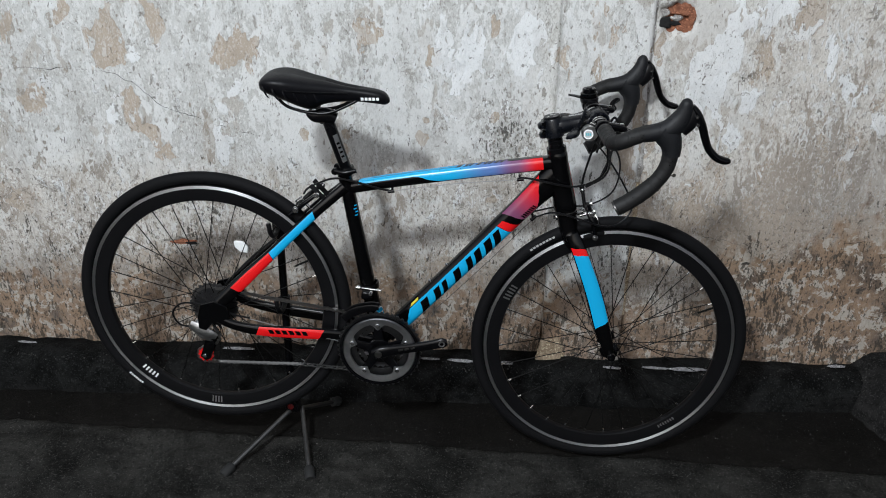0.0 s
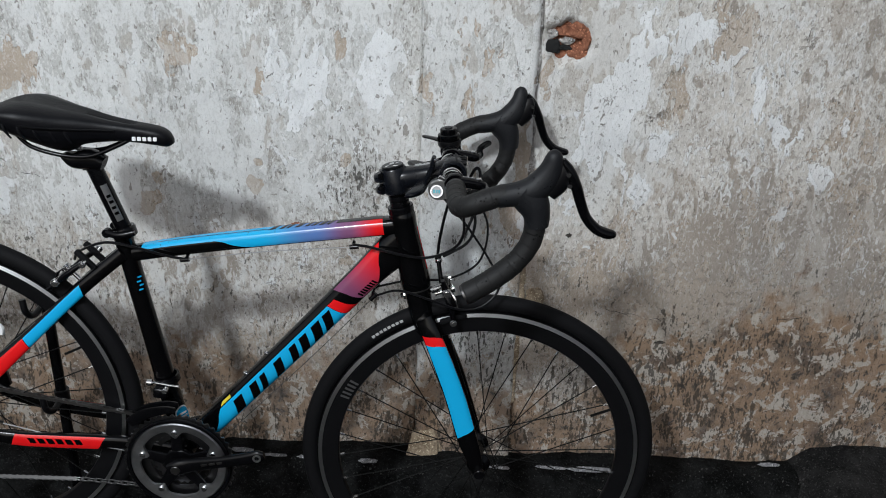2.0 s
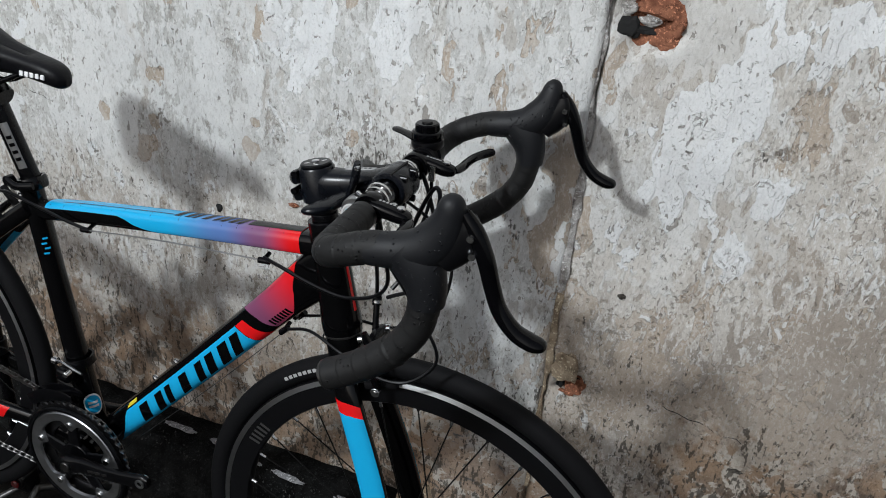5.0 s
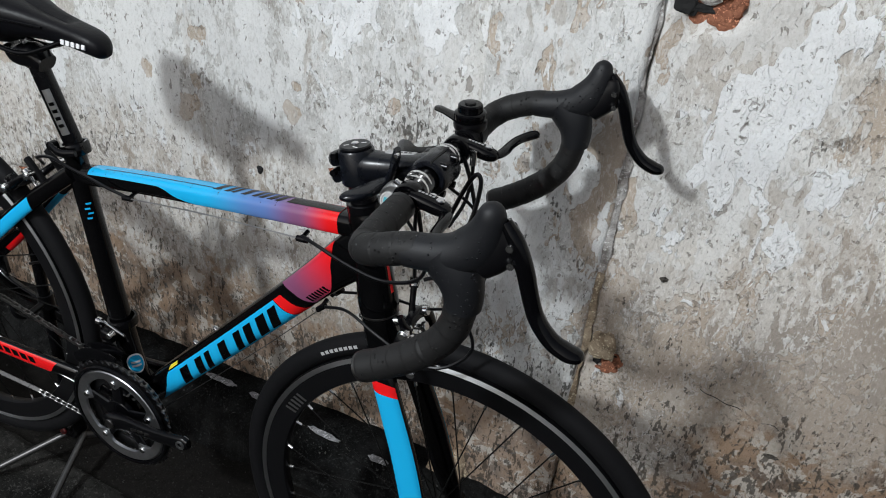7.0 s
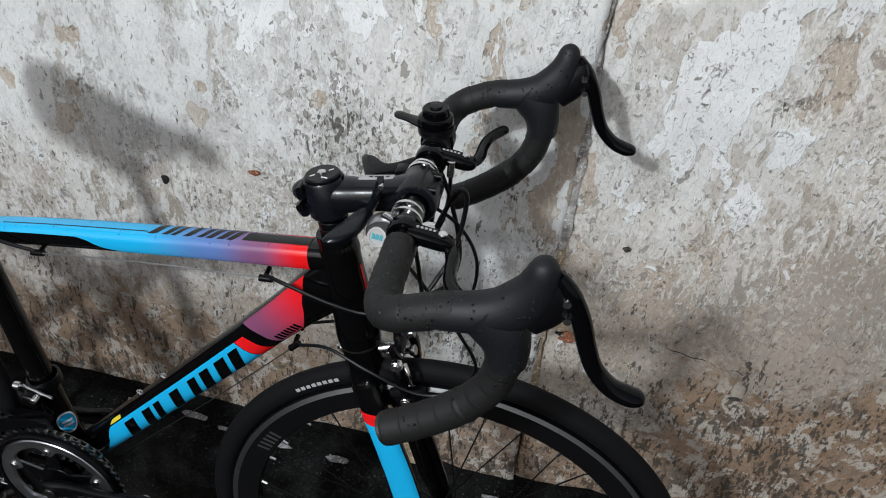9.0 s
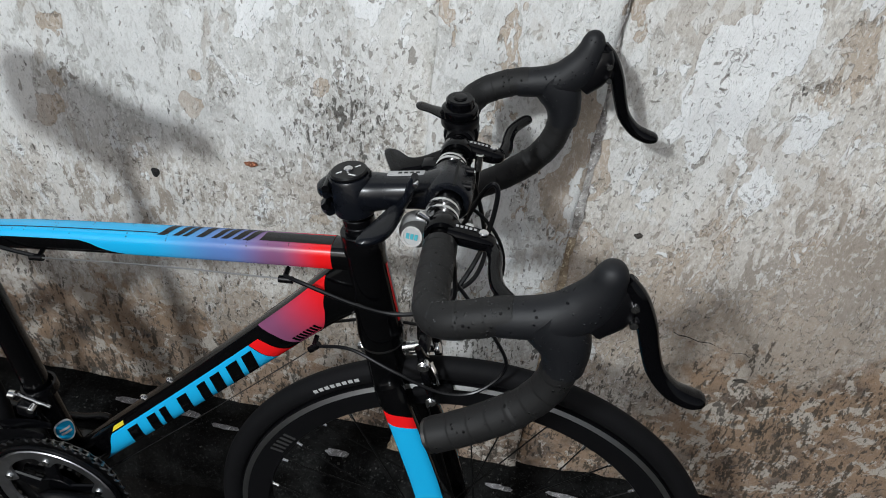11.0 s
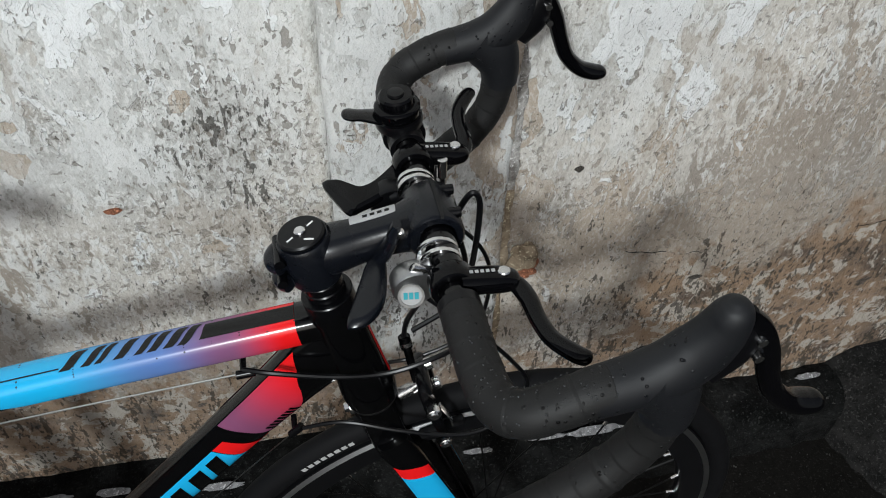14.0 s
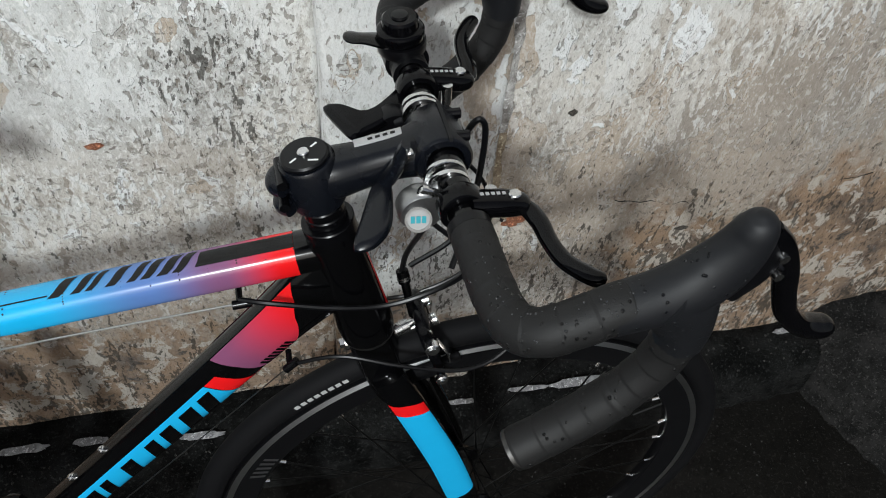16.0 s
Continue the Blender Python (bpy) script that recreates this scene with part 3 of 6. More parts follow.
def ground_height(x, y):
    h = -0.007 + 0.0016 * rough(x, y, 0, 9, 4) + 0.004 * rough(x, y, 3, 1.3, 2)
    d = y - line_y(x)
    h += 0.007 / (1 + math.exp(min(60, max(-60, d / 0.004)))) - 0.006 * math.exp(-((d - 0.004) / 0.006) ** 2)
    if d < 0:
        h += 0.0075 * rough(x, y, 7, 22, 5)
    return h


gx = spaced((-60, -8, 13), (-8, -2, 0.6), (-2, 2, 0.014), (2, 8, 0.6), (8, 60, 13))
gy = spaced((-60, -8, 13), (-8, 0.6, 0.7), (0.6, 1.05, 0.05), (1.05, 1.45, 0.012), (1.45, 2.0, 0.009), (2.0, 2.4, 0.1), (2.4, 60, 14))
ground_me = grid_mesh(gx, gy, lambda x, y: (x, y, ground_height(x, y)))
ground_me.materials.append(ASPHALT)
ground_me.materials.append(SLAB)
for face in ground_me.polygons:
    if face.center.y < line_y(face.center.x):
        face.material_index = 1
ground = tagged(new("ground", ground_me), "dark damp concrete ground with a cracked joint", kind="structure")

# the low kerb along the foot of the wall
kerb_profile = [(2.30, 0.084), (2.10, 0.088), (2.05, 0.092), (2.02, 0.09), (1.995, 0.084), (1.978, 0.072), (1.962, 0.05), (1.950, 0.025), (1.942, 0.0), (1.936, -0.03)]
kx = spaced((-4, -1.7, 0.1), (-1.7, 1.6, 0.012), (1.6, 4, 0.1))
kp = spline(kerb_profile, 3)


def kerb_place(x, i):
    y, z = kp[int(i)]
    r = 0.011 * rough(x, y, z, 7, 4) + 0.006 * rough(x, y, z, 26, 3)
    return (x, y + r * 1.1, z + 0.7 * r)


kerb_me = grid_mesh(kx, list(range(len(kp))), kerb_place)
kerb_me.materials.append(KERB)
kerb = tagged(new("kerb", kerb_me), "low crumbling dark kerb along the wall", kind="structure")

# ---- the bicycle ----
bike = new("road_bicycle")
bike.matrix_world = pose(0, 1.731, 0, -1.70, 0, -0.6)
tagged(bike, "black road bicycle with blue and red panels, held on a stand", "bicycle")
RH, FH, BB = Vector((-0.658, -0.014, 0.436)), Vector((0.330, 0, 0.3405)), Vector((-0.241, 0, 0.336))
HEAD_A, HEAD_B = Vector((0.1745, 0, 0.840)), Vector((0.2032, 0, 0.6985))
STEER = Matrix.Translation(HEAD_A) @ Matrix.Rotation(radians(1.3), 4, (HEAD_A - HEAD_B).normalized()) @ Matrix.Translation(-HEAD_A)


class Spine:
    """A tube's line with half sizes, on whose skin flat paint can be laid."""

    def __init__(self, rows, power=2.0, step=8, side=(0, 1, 0)):
        self.rows, self.power, self.side = spline(rows, step), power, np.array(side, float)
        self.way = np.gradient(self.rows[:, :3], axis=0)
        self.along = np.r_[0, np.cumsum(np.linalg.norm(np.diff(self.rows[:, :3], axis=0), axis=1))]

    def mesh(self, n=20):
        return rings_mesh(sweep_rings(self.rows, self.side, n, self.power))

    def skin(self, u, degrees, lift):
        row = [np.interp(u, self.along, self.rows[:, k]) for k in range(5)]
        t = np.array([np.interp(u, self.along, self.way[:, k]) for k in range(3)])
        t /= np.linalg.norm(t)
        s = self.side - (self.side @ t) * t
        s /= np.linalg.norm(s)
        w = np.cross(t, s)
        c, d = math.cos(radians(degrees)), math.sin(radians(degrees))
        c, d = math.copysign(abs(c) ** (2 / self.power), c), math.copysign(abs(d) ** (2 / self.power), d)
        return Vector(np.array(row[:3]) + (row[3] + lift) * c * s + (row[4] + lift) * d * w)

    def panel(self, rows, lift=0.0004, across=10, along=8):
        """Paint between rows of ((u, degrees), (u, degrees))."""
        bm = bmesh.new()
        uv = bm.loops.layers.uv.new("UVMap")
        lines = []
        for (p, q), (r, s) in zip(rows, rows[1:]):
            for k in range(along):
                f = k / along
                lines.append(((p[0] + (r[0] - p[0]) * f, p[1] + (r[1] - p[1]) * f), (q[0] + (s[0] - q[0]) * f, q[1] + (s[1] - q[1]) * f)))
        lines.append(rows[-1])
        net = []
        for a, b in lines:
            net.append([])
            for k in range(across + 1):
                f = k / across
                u, d = a[0] + (b[0] - a[0]) * f, a[1] + (b[1] - a[1]) * f
                net[-1].append((bm.verts.new(self.skin(u, d, lift)), u))
        for a, b in zip(net, net[1:]):
            for k in range(across):
                ring = (a[k], a[k + 1], b[k + 1], b[k])
                face = bm.faces.new([v for v, _ in ring])
                for loop, (_, u) in zip(face.loops, ring):
                    loop[uv].uv = (u, 0)
        return bm


def bars(name, parent, mat, spine, start, end, count, low, high, gap=0.3, slant=0.004, lift=0.0009):
    """Slanted plain bars that stand for a printed name, each a part."""
    pitch = (end - start) / count
    for k in range(count):
        a, b = start + k * pitch, start + (k + 1 - gap) * pitch
        part(name, spine.panel([((a - slant, low), (a + slant, high)), ((b - slant, low), (b + slant, high))], lift, 5, 2), mat, parent)


NAME_BARS = ((0.20, 0.62), (1.00, 1.34), (1.50, 1.76), (2.20, 2.56), (2.96, 3.26), (3.44, 3.78), (4.02, 4.40), (4.56, 4.90))


def blocks(name, parent, spine, start, end, low, high, slant, lift=0.0009):
    """A printed name as plain slanted bars of uneven width."""
    pitch = (end - start) / 5
    for f0, f1 in NAME_BARS:
        at = lambda f, g: (start + f * pitch + slant * (2 * g - 1), low + (high - low) * g)
        part(name, spine.panel([(at(f0, 0), at(f0, 1)), (at(f1, 0), at(f1, 1))], lift, 6, 2), BLACK, parent)


PURPLE = (0.21, 0.085, 0.18)
SKY, SIGNAL = (0.015, 0.40, 0.74), (0.75, 0.008, 0.010)
TOP_FADE = fade_paint("blue_to_red_fade", [(0.24, SKY), (0.34, (0.10, 0.19, 0.45)), (0.400, PURPLE), (0.452, SIGNAL)])
DOWN_FADE = fade_paint("purple_to_red_fade", [(0.455, (0.19, 0.060, 0.130)), (0.560, SIGNAL)])

# frame tubes
top = Spine([(-0.312, 0.002, 0.742, 0.0145, 0.0145), (-0.20, 0.003, 0.762, 0.0165, 0.0152), (-0.02, 0.003, 0.789, 0.0175, 0.0155), (0.168, 0.002, 0.815, 0.0180, 0.0160)], 2.9)
top_tube = part("top_tube", top.mesh(), BLACK, bike)
part("painted_panel", top.panel([((0.035, 22), (0.03, 158)), ((0.17, 20), (0.165, 160)), ((0.225, -35), (0.225, 215)), ((0.462, -35), (0.462, 215))], across=24), TOP_FADE, top_tube, "paint fading from sky blue to red")
part("printed_stripe", top.panel([((0.385, 74), (0.380, 108)), ((0.462, 74), (0.462, 108))], 0.0009), BLACK, top_tube)
blocks("printed_bar", top_tube, top, 0.262, 0.378, 68, 112, -0.007)
part("printed_line", top.panel([((0.06, 100), (0.06, 104)), ((0.26, 100), (0.26, 104))], 0.0009), BLACK, top_tube)

down = Spine([(-0.228, 0.002, 0.349, 0.0185, 0.0225), (-0.168, 0.003, 0.4135, 0.0185, 0.0235), (-0.025, 0.003, 0.566, 0.0185, 0.0250), (0.10, 0.003, 0.702, 0.0190, 0.0272), (0.150, 0.002, 0.756, 0.0190, 0.0315), (0.186, 0.002, 0.790, 0.0185, 0.036)], 2.4)
down_tube = part("down_tube", down.mesh(), BLACK, bike)
for name, a, b in (("painted_panel", 155, 264), ("painted_panel", 25, -84)):
    far = a < 90
    part(name, down.panel([((0.102, a), (0.020, b)), ((0.411, a), (0.427, b))], across=14, along=24), BLUE, down_tube, "sky blue painted panel")
    part("red_band", down.panel([((0.412, a), (0.428, b)), ((0.430, a), (0.457, b))], across=14), RED, down_tube)
    g = -1 if far else 1
    mid = 0 if far else 180
    top_edge = 66 if far else 114
    part("faded_panel", down.panel([((0.440, top_edge), (0.470, mid + 58 * g)), ((0.500, top_edge), (0.508, mid + 50 * g)), ((0.545, top_edge), (0.530, mid + 12 * g)), ((0.566, top_edge), (0.556, mid - 30 * g))], across=18), DOWN_FADE, down_tube, "purple to red painted panel")
blocks("printed_bar", down_tube, down, 0.112, 0.405, 170, 234, -0.010)
blocks("printed_bar", down_tube, down, 0.112, 0.405, 10, -54, -0.010)
bars("printed_mark", down_tube, BLACK, down, 0.470, 0.512, 7, 196, 222, 0.35, 0.001)
part("yellow_sticker", down.panel([((0.115, 134), (0.106, 150)), ((0.138, 134), (0.136, 150))], 0.0009), YELLOW, down_tube)

seat = Spine([(BB.x, 0, BB.z, 0.018, 0.022), (-0.262, 0, 0.43, 0.017, 0.0205), (-0.290, 0, 0.60, 0.0165, 0.0175), (-0.318, 0, 0.778, 0.0165, 0.0165)])
seat_tube = part("seat_tube", seat.mesh(), BLACK, bike)
for u, d in ((0.345, 206), (0.353, 216), (0.361, 206), (0.369, 216)):
    part("blue_sticker", seat.panel([((u, d), (u, d + 26)), ((u + 0.003, d), (u + 0.003, d + 26))], 0.0006, 4, 2), BLUE, seat_tube)
def roundel(u, degrees, long, wide):
    """Rows of a round patch on a tube."""
    turns = [radians(180 * k / 12) for k in range(13)]
    return [((u - long * math.cos(a), degrees - wide * math.sin(a) - 0.1), (u - long * math.cos(a), degrees + wide * math.sin(a) + 0.1)) for a in turns]


part("round_sticker", seat.panel(roundel(0.076, 236, 0.0195, 44), 0.001, 10, 2), WHITE, seat_tube, "white and blue round sticker")
part("sticker_print", seat.panel(roundel(0.076, 236, 0.0165, 37), 0.0014, 10, 2), BLUE, seat_tube)
for u in (0.070, 0.077):
    part("printed_bar", seat.panel([((u, 214), (u, 258)), ((u + 0.004, 214), (u + 0.004, 258))], 0.0018, 6, 1), WHITE, seat_tube)
head_way = (HEAD_B - HEAD_A).normalized()
neck = Spine([(*HEAD_A, 0.0215, 0.0215), (*(HEAD_A + head_way * 0.010), 0.0230, 0.0235), (*(HEAD_A + head_way * 0.03), 0.0220, 0.0228), (*(HEAD_B - head_way * 0.045), 0.0240, 0.0255), (*(HEAD_B - head_way * 0.015), 0.0262, 0.0272), (*HEAD_B, 0.0255, 0.0262)], step=5)
head_tube = part("head_tube", neck.mesh(28), BLACK, bike)
part("red_print", neck.panel([((0.030, 95), (0.030, 106)), ((0.112, 95), (0.112, 106))]), RED, head_tube)
part("bottom_bracket", lathe([(0.016, -0.036), (0.022, -0.036), (0.022, 0.036), (0.016, 0.036)], 32, BB), BLACK, bike)
for s in (-1, 1):
    stay = Spine([(-0.316, 0.012 * s, 0.748, 0.010, 0.013), (-0.395, 0.030 * s, 0.682, 0.0095, 0.013), (-0.488, 0.044 * s, 0.594, 0.0090, 0.0135), (-0.560, 0.054 * s - 0.006, 0.528, 0.0088, 0.0172), (-0.610, 0.059 * s - 0.011, 0.480, 0.0085, 0.0165), (-0.645, 0.063 * s - 0.014, 0.448, 0.007, 0.013)], 2.4)
    ob = part("seat_stay", stay.mesh(16), BLACK, bike)
    lo, hi = (112, 208) if s < 0 else (158, -28)
    part("blue_panel", stay.panel([((0.107, lo), (0.095, hi)), ((0.252, lo), (0.245, hi))]), BLUE, ob)
    part("red_panel", stay.panel([((0.253, lo), (0.246, hi)), ((0.367, lo), (0.376, hi))]), RED, ob)
    stay = Spine([(-0.240, 0.026 * s, 0.340, 0.010, 0.014), (-0.310, 0.036 * s, 0.360, 0.0095, 0.0145), (-0.390, 0.046 * s - 0.004, 0.372, 0.009, 0.0155), (-0.460, 0.053 * s - 0.008, 0.380, 0.0085, 0.0155), (-0.540, 0.060 * s - 0.012, 0.390, 0.008, 0.0145), (-0.600, 0.063 * s - 0.014, 0.406, 0.008, 0.0125), (-0.645, 0.064 * s - 0.014, 0.430, 0.007, 0.012)], 2.4)
    ob = part("chain_stay", stay.mesh(16), BLACK, bike)
    lo, hi = (130, 235) if s < 0 else (50, -55)
    part("red_panel", stay.panel([((0.160, lo), (0.146, hi)), ((0.312, lo), (0.306, hi))]), RED, ob)
    bars("printed_bar", ob, BLACK, stay, 0.188, 0.286, 6, 174 if s < 0 else 6, 206 if s < 0 else -26, 0.3, 0.003)
    part("dropout", prism([(-0.69, 0.43), (-0.68, 0.465), (-0.645, 0.475), (-0.615, 0.462), (-0.61, 0.43), (-0.655, 0.415), (-0.672, 0.395), (-0.69, 0.40)], 0.008, Matrix.Translation((0.006, 0.067 * s - 0.014, -0.004))), BLACK, bike)

# wheels
TYRE_R = 0.344


def ring_profile(r, w, h, n=12):
    return [(r + h * math.cos(2 * math.pi * k / n), w * math.sin(2 * math.pi * k / n)) for k in range(n)]


def wheel(name, hub, rear, m, turn):
    """Deep black rim with a machined brake track, tyre, hub, crossed spokes."""
    rim = part(name, lathe([(0.2725, -0.006), (0.2745, -0.0085), (0.296, -0.0112), (0.3135, -0.0112), (0.3135, 0.0112), (0.296, 0.0112), (0.2745, 0.0085), (0.2725, 0.006)], 128, hub), RIM, bike, "deep black rim", m=m)
    part("tyre", lathe(ring_profile(0.3285, 0.0138, 0.0155, 14), 128, hub), RUBBER, rim, m=m)
    for s in (-1, 1):
        part("brake_track", lathe([(0.3045, 0.0113 * s), (0.3120, 0.0113 * s), (0.3120, 0.0118 * s), (0.3045, 0.0118 * s)], 128, hub), TRACK, rim, "machined silver brake track", m=m)
    w = 0.045
    part("hub", lathe([(0.004, -w - 0.012), (0.008, -w - 0.012), (0.008, -w), (0.014, -w), (0.0225, -w + 0.010), (0.0225, -w + 0.014), (0.013, -w + 0.02), (0.012, 0), (0.013, w - 0.02), (0.0225, w - 0.014), (0.0225, w - 0.010), (0.014, w), (0.008, w), (0.008, w + 0.012), (0.004, w + 0.012)], 28, hub), SATIN, rim, m=m)
    part("axle", rod(hub + Vector((0, -w - 0.022, 0)), hub + Vector((0, w + 0.022, 0)), 0.0045), STEEL, rim, m=m)
    count = 32
    for k in range(count):
        side = -1 if k % 2 else 1
        lead = 1 if (k // 2) % 2 else -1
        a = 2 * math.pi * k / count + turn
        b = a + lead * radians(78)
        p = hub + Vector((0.0215 * math.cos(b), side * (w - 0.012), 0.0215 * math.sin(b)))
        q = hub + Vector((0.276 * math.cos(a), side * 0.002, 0.276 * math.sin(a)))
        part("spoke", rod(p, q, 0.0011, 6), SPOKE, rim, m=m)
        part("nipple", rod(q, q + (p - q).normalized() * 0.013, 0.0022, 8), CHROME, rim, m=m)
    a = turn + 0.35
    q = hub + Vector((0.273 * math.cos(a), 0, 0.273 * math.sin(a)))
    part("valve", rod(q, q + (hub - q).normalized() * 0.040, 0.0026, 8), SPOKE, rim, m=m)

    def print_arc(a0, a1, r0, r1, y, mat, what, pieces=1, gap=0.3, label=""):
        pitch = (a1 - a0) / pieces
        for k in range(pieces):
            b0, b1 = a0 + k * pitch, a0 + (k + 1 - (gap if pieces > 1 else 0)) * pitch
            bm = bmesh.new()
            rows = []
            for j in range(5):
                b = radians(b0 + (b1 - b0) * j / 4)
                rows.append([bm.verts.new(hub + Vector((r * math.cos(b), y(r), r * math.sin(b)))) for r in (r0, (r0 + r1) / 2, r1)])
            for c, d in zip(rows, rows[1:]):
                for j in range(2):
                    bm.faces.new((c[j], c[j + 1], d[j + 1], d[j]))
            part(what, bm, mat, rim, label, m=m)

    rim_y = lambda r: -(0.0085 + (r - 0.2745) / (0.296 - 0.2745) * 0.0027 + 0.0006)
    tyre_y = lambda r: -(0.0006 + 0.0138 * math.sqrt(max(0, 1 - ((r - 0.3285) / 0.0155) ** 2)))
    if rear:
        print_arc(222, 232, 0.279, 0.292, rim_y, WHITE, "rim_print", 5, 0.5)
        print_arc(262, 268, 0.280, 0.298, rim_y, STEEL, "rim_badge", 4, 0.5)
        print_arc(220, 228, 0.325, 0.331, tyre_y, WHITE, "tyre_print", 7)
    else:
        print_arc(117, 129, 0.3275, 0.3325, tyre_y, PALE, "tyre_print", 8, label="plain white bars on the tyre")
        print_arc(146, 155, 0.279, 0.297, rim_y, STEEL, "rim_badge", 5, 0.5)
        print_arc(302, 312, 0.281, 0.289, rim_y, STEEL, "rim_print", 7, 0.5)
    return rim


front_wheel = wheel("front_wheel", FH, False, STEER, 0.05)
rear_wheel = wheel("rear_wheel", RH, True, Matrix.Identity(4), 0.11)

# fork
crown = HEAD_B
fork = part("fork_crown", sweep([(*crown, 0.0215, 0.0215), (*(crown + Vector((0.002, 0, -0.008))), 0.0235, 0.0235), (*(crown + Vector((0.009, 0, -0.044))), 0.0250, 0.0225), (*(crown + Vector((0.012, 0, -0.056))), 0.0285, 0.0215), (*(crown + Vector((0.017, 0, -0.074))), 0.0375, 0.0190), (*(crown + Vector((0.022, 0, -0.089))), 0.0400, 0.0120)], n=24, step=4, power=2.4), BLACK, bike, m=STEER)
part("crown_race", lathe([(0.0215, -0.0020), (0.0252, -0.0020), (0.0258, 0), (0.0252, 0.0020), (0.0215, 0.0020)], 32, HEAD_B + head_way * 0.0015, head_way), GUNMETAL, fork, m=STEER)
for s in (-1, 1):
    blade = Spine([(0.218, 0.026 * s, 0.648, 0.012, 0.0175), (0.238, 0.036 * s, 0.605, 0.011, 0.0175), (0.276, 0.044 * s, 0.505, 0.0105, 0.0190), (0.303, 0.050 * s, 0.415, 0.0095, 0.0190), (0.320, 0.054 * s, 0.366, 0.008, 0.015), (0.329, 0.056 * s, 0.335, 0.006, 0.011)], 2.5)
    ob = part("fork_blade", blade.mesh(18), BLACK, fork, m=STEER)
    lo, hi = (110, 232) if s < 0 else (70, -52)
    part("red_panel", blade.panel([((0.046, lo), (0.028, hi)), ((0.063, lo), (0.047, hi))]), RED, ob, m=STEER)
    part("blue_panel", blade.panel([((0.063, lo), (0.047, hi)), ((0.236, lo), (0.248, hi))]), BLUE, ob, m=STEER)
    part("axle_nut", disc(0.010, 0.012, (0.330, 0.066 * s, 0.3405), n=12), SATIN, ob, m=STEER)

# seat post and saddle
post = part("seat_post", sweep([(-0.309, 0, 0.775, 0.0136, 0.0136), (-0.350, -0.012, 0.915, 0.0136, 0.0136)], n=24), SATIN, bike)
post_line = Spine([(-0.309, 0, 0.775, 0.0136, 0.0136), (-0.330, -0.006, 0.845, 0.0136, 0.0136), (-0.350, -0.012, 0.915, 0.0136, 0.0136)])
part("printed_scale", post_line.panel([((0.036, 188), (0.036, 236)), ((0.105, 188), (0.105, 236))]), STEEL, post, "worn pale printed scale")
for k in range(4):
    part("printed_mark", post_line.panel([((0.048 + 0.011 * k, 196), (0.048 + 0.011 * k, 226)), ((0.053 + 0.011 * k, 196), (0.053 + 0.011 * k, 226))], 0.0009, 4, 2), BLACK, post)
part("post_head", sweep([(-0.392, -0.014, 0.926, 0.014, 0.006), (-0.375, -0.014, 0.918, 0.017, 0.014), (-0.350, -0.013, 0.920, 0.018, 0.017), (-0.328, -0.012, 0.912, 0.015, 0.012)], n=16, power=2.8, step=4), SATIN, post)
part("clamp_bolt", rod((-0.362, -0.014, 0.90), (-0.365, -0.014, 0.94), 0.004), CHROME, post)
collar = part("seat_clamp", lathe([(0.0165, -0.009), (0.0205, -0.009), (0.0215, -0.006), (0.0215, 0.006), (0.0205, 0.009), (0.0165, 0.009)], 32, (-0.3145, 0, 0.784), (-0.04, 0, 0.14)), BLACK, bike)
part("quick_release", joined(sweep([(-0.336, -0.024, 0.790, 0.004, 0.007), (-0.312, -0.030, 0.788, 0.004, 0.006), (-0.285, -0.026, 0.793, 0.003, 0.005)], n=10, step=4), disc(0.008, 0.012, (-0.336, -0.020, 0.789), n=14)), SATIN, collar)
part("clamp_nut", disc(0.007, 0.012, (-0.338, 0.018, 0.789), n=14), SATIN, collar)


SADDLE_Y = -0.016


def saddle_shell():
    """x, half width, top height, edge height, rail-side height at stations from the tail to the nose."""
    rows = spline([(-0.489, 0.030, 0.994, 0.990, 0.984), (-0.480, 0.060, 1.012, 1.000, 0.978), (-0.460, 0.071, 1.019, 1.004, 0.968), (-0.430, 0.070, 1.020, 1.000, 0.955), (-0.400, 0.060, 1.014, 0.994, 0.941), (-0.375, 0.050, 1.008, 0.988, 0.936), (-0.350, 0.041, 1.003, 0.984, 0.948), (-0.310, 0.028, 0.993, 0.979, 0.953), (-0.270, 0.0220, 0.986, 0.974, 0.953), (-0.232, 0.0200, 0.980, 0.968, 0.949), (-0.214, 0.0150, 0.973, 0.961, 0.947), (-0.205, 0.005, 0.962, 0.957, 0.952)], 4)
    rings = []
    for x, w, top_z, edge_z, low_z in rows:
        ring = []
        for k in range(24):
            a = 2 * math.pi * k / 24
            c, s = math.cos(a), math.sin(a)
            y = w * math.copysign(abs(c) ** 0.75, c)
            if s >= 0:
                z = edge_z + (top_z - edge_z) * s**0.8
                z -= 0.006 * max(0, 1 - abs(y) / 0.012) * (1 if -0.46 < x < -0.26 else 0)
            else:
                z = edge_z + (low_z - edge_z) * (-s) ** 0.5
                y *= 1 - 0.25 * (-s)
            ring.append(Vector((x, y + SADDLE_Y, z)))
        rings.append(ring)
    return rings_mesh(rings)


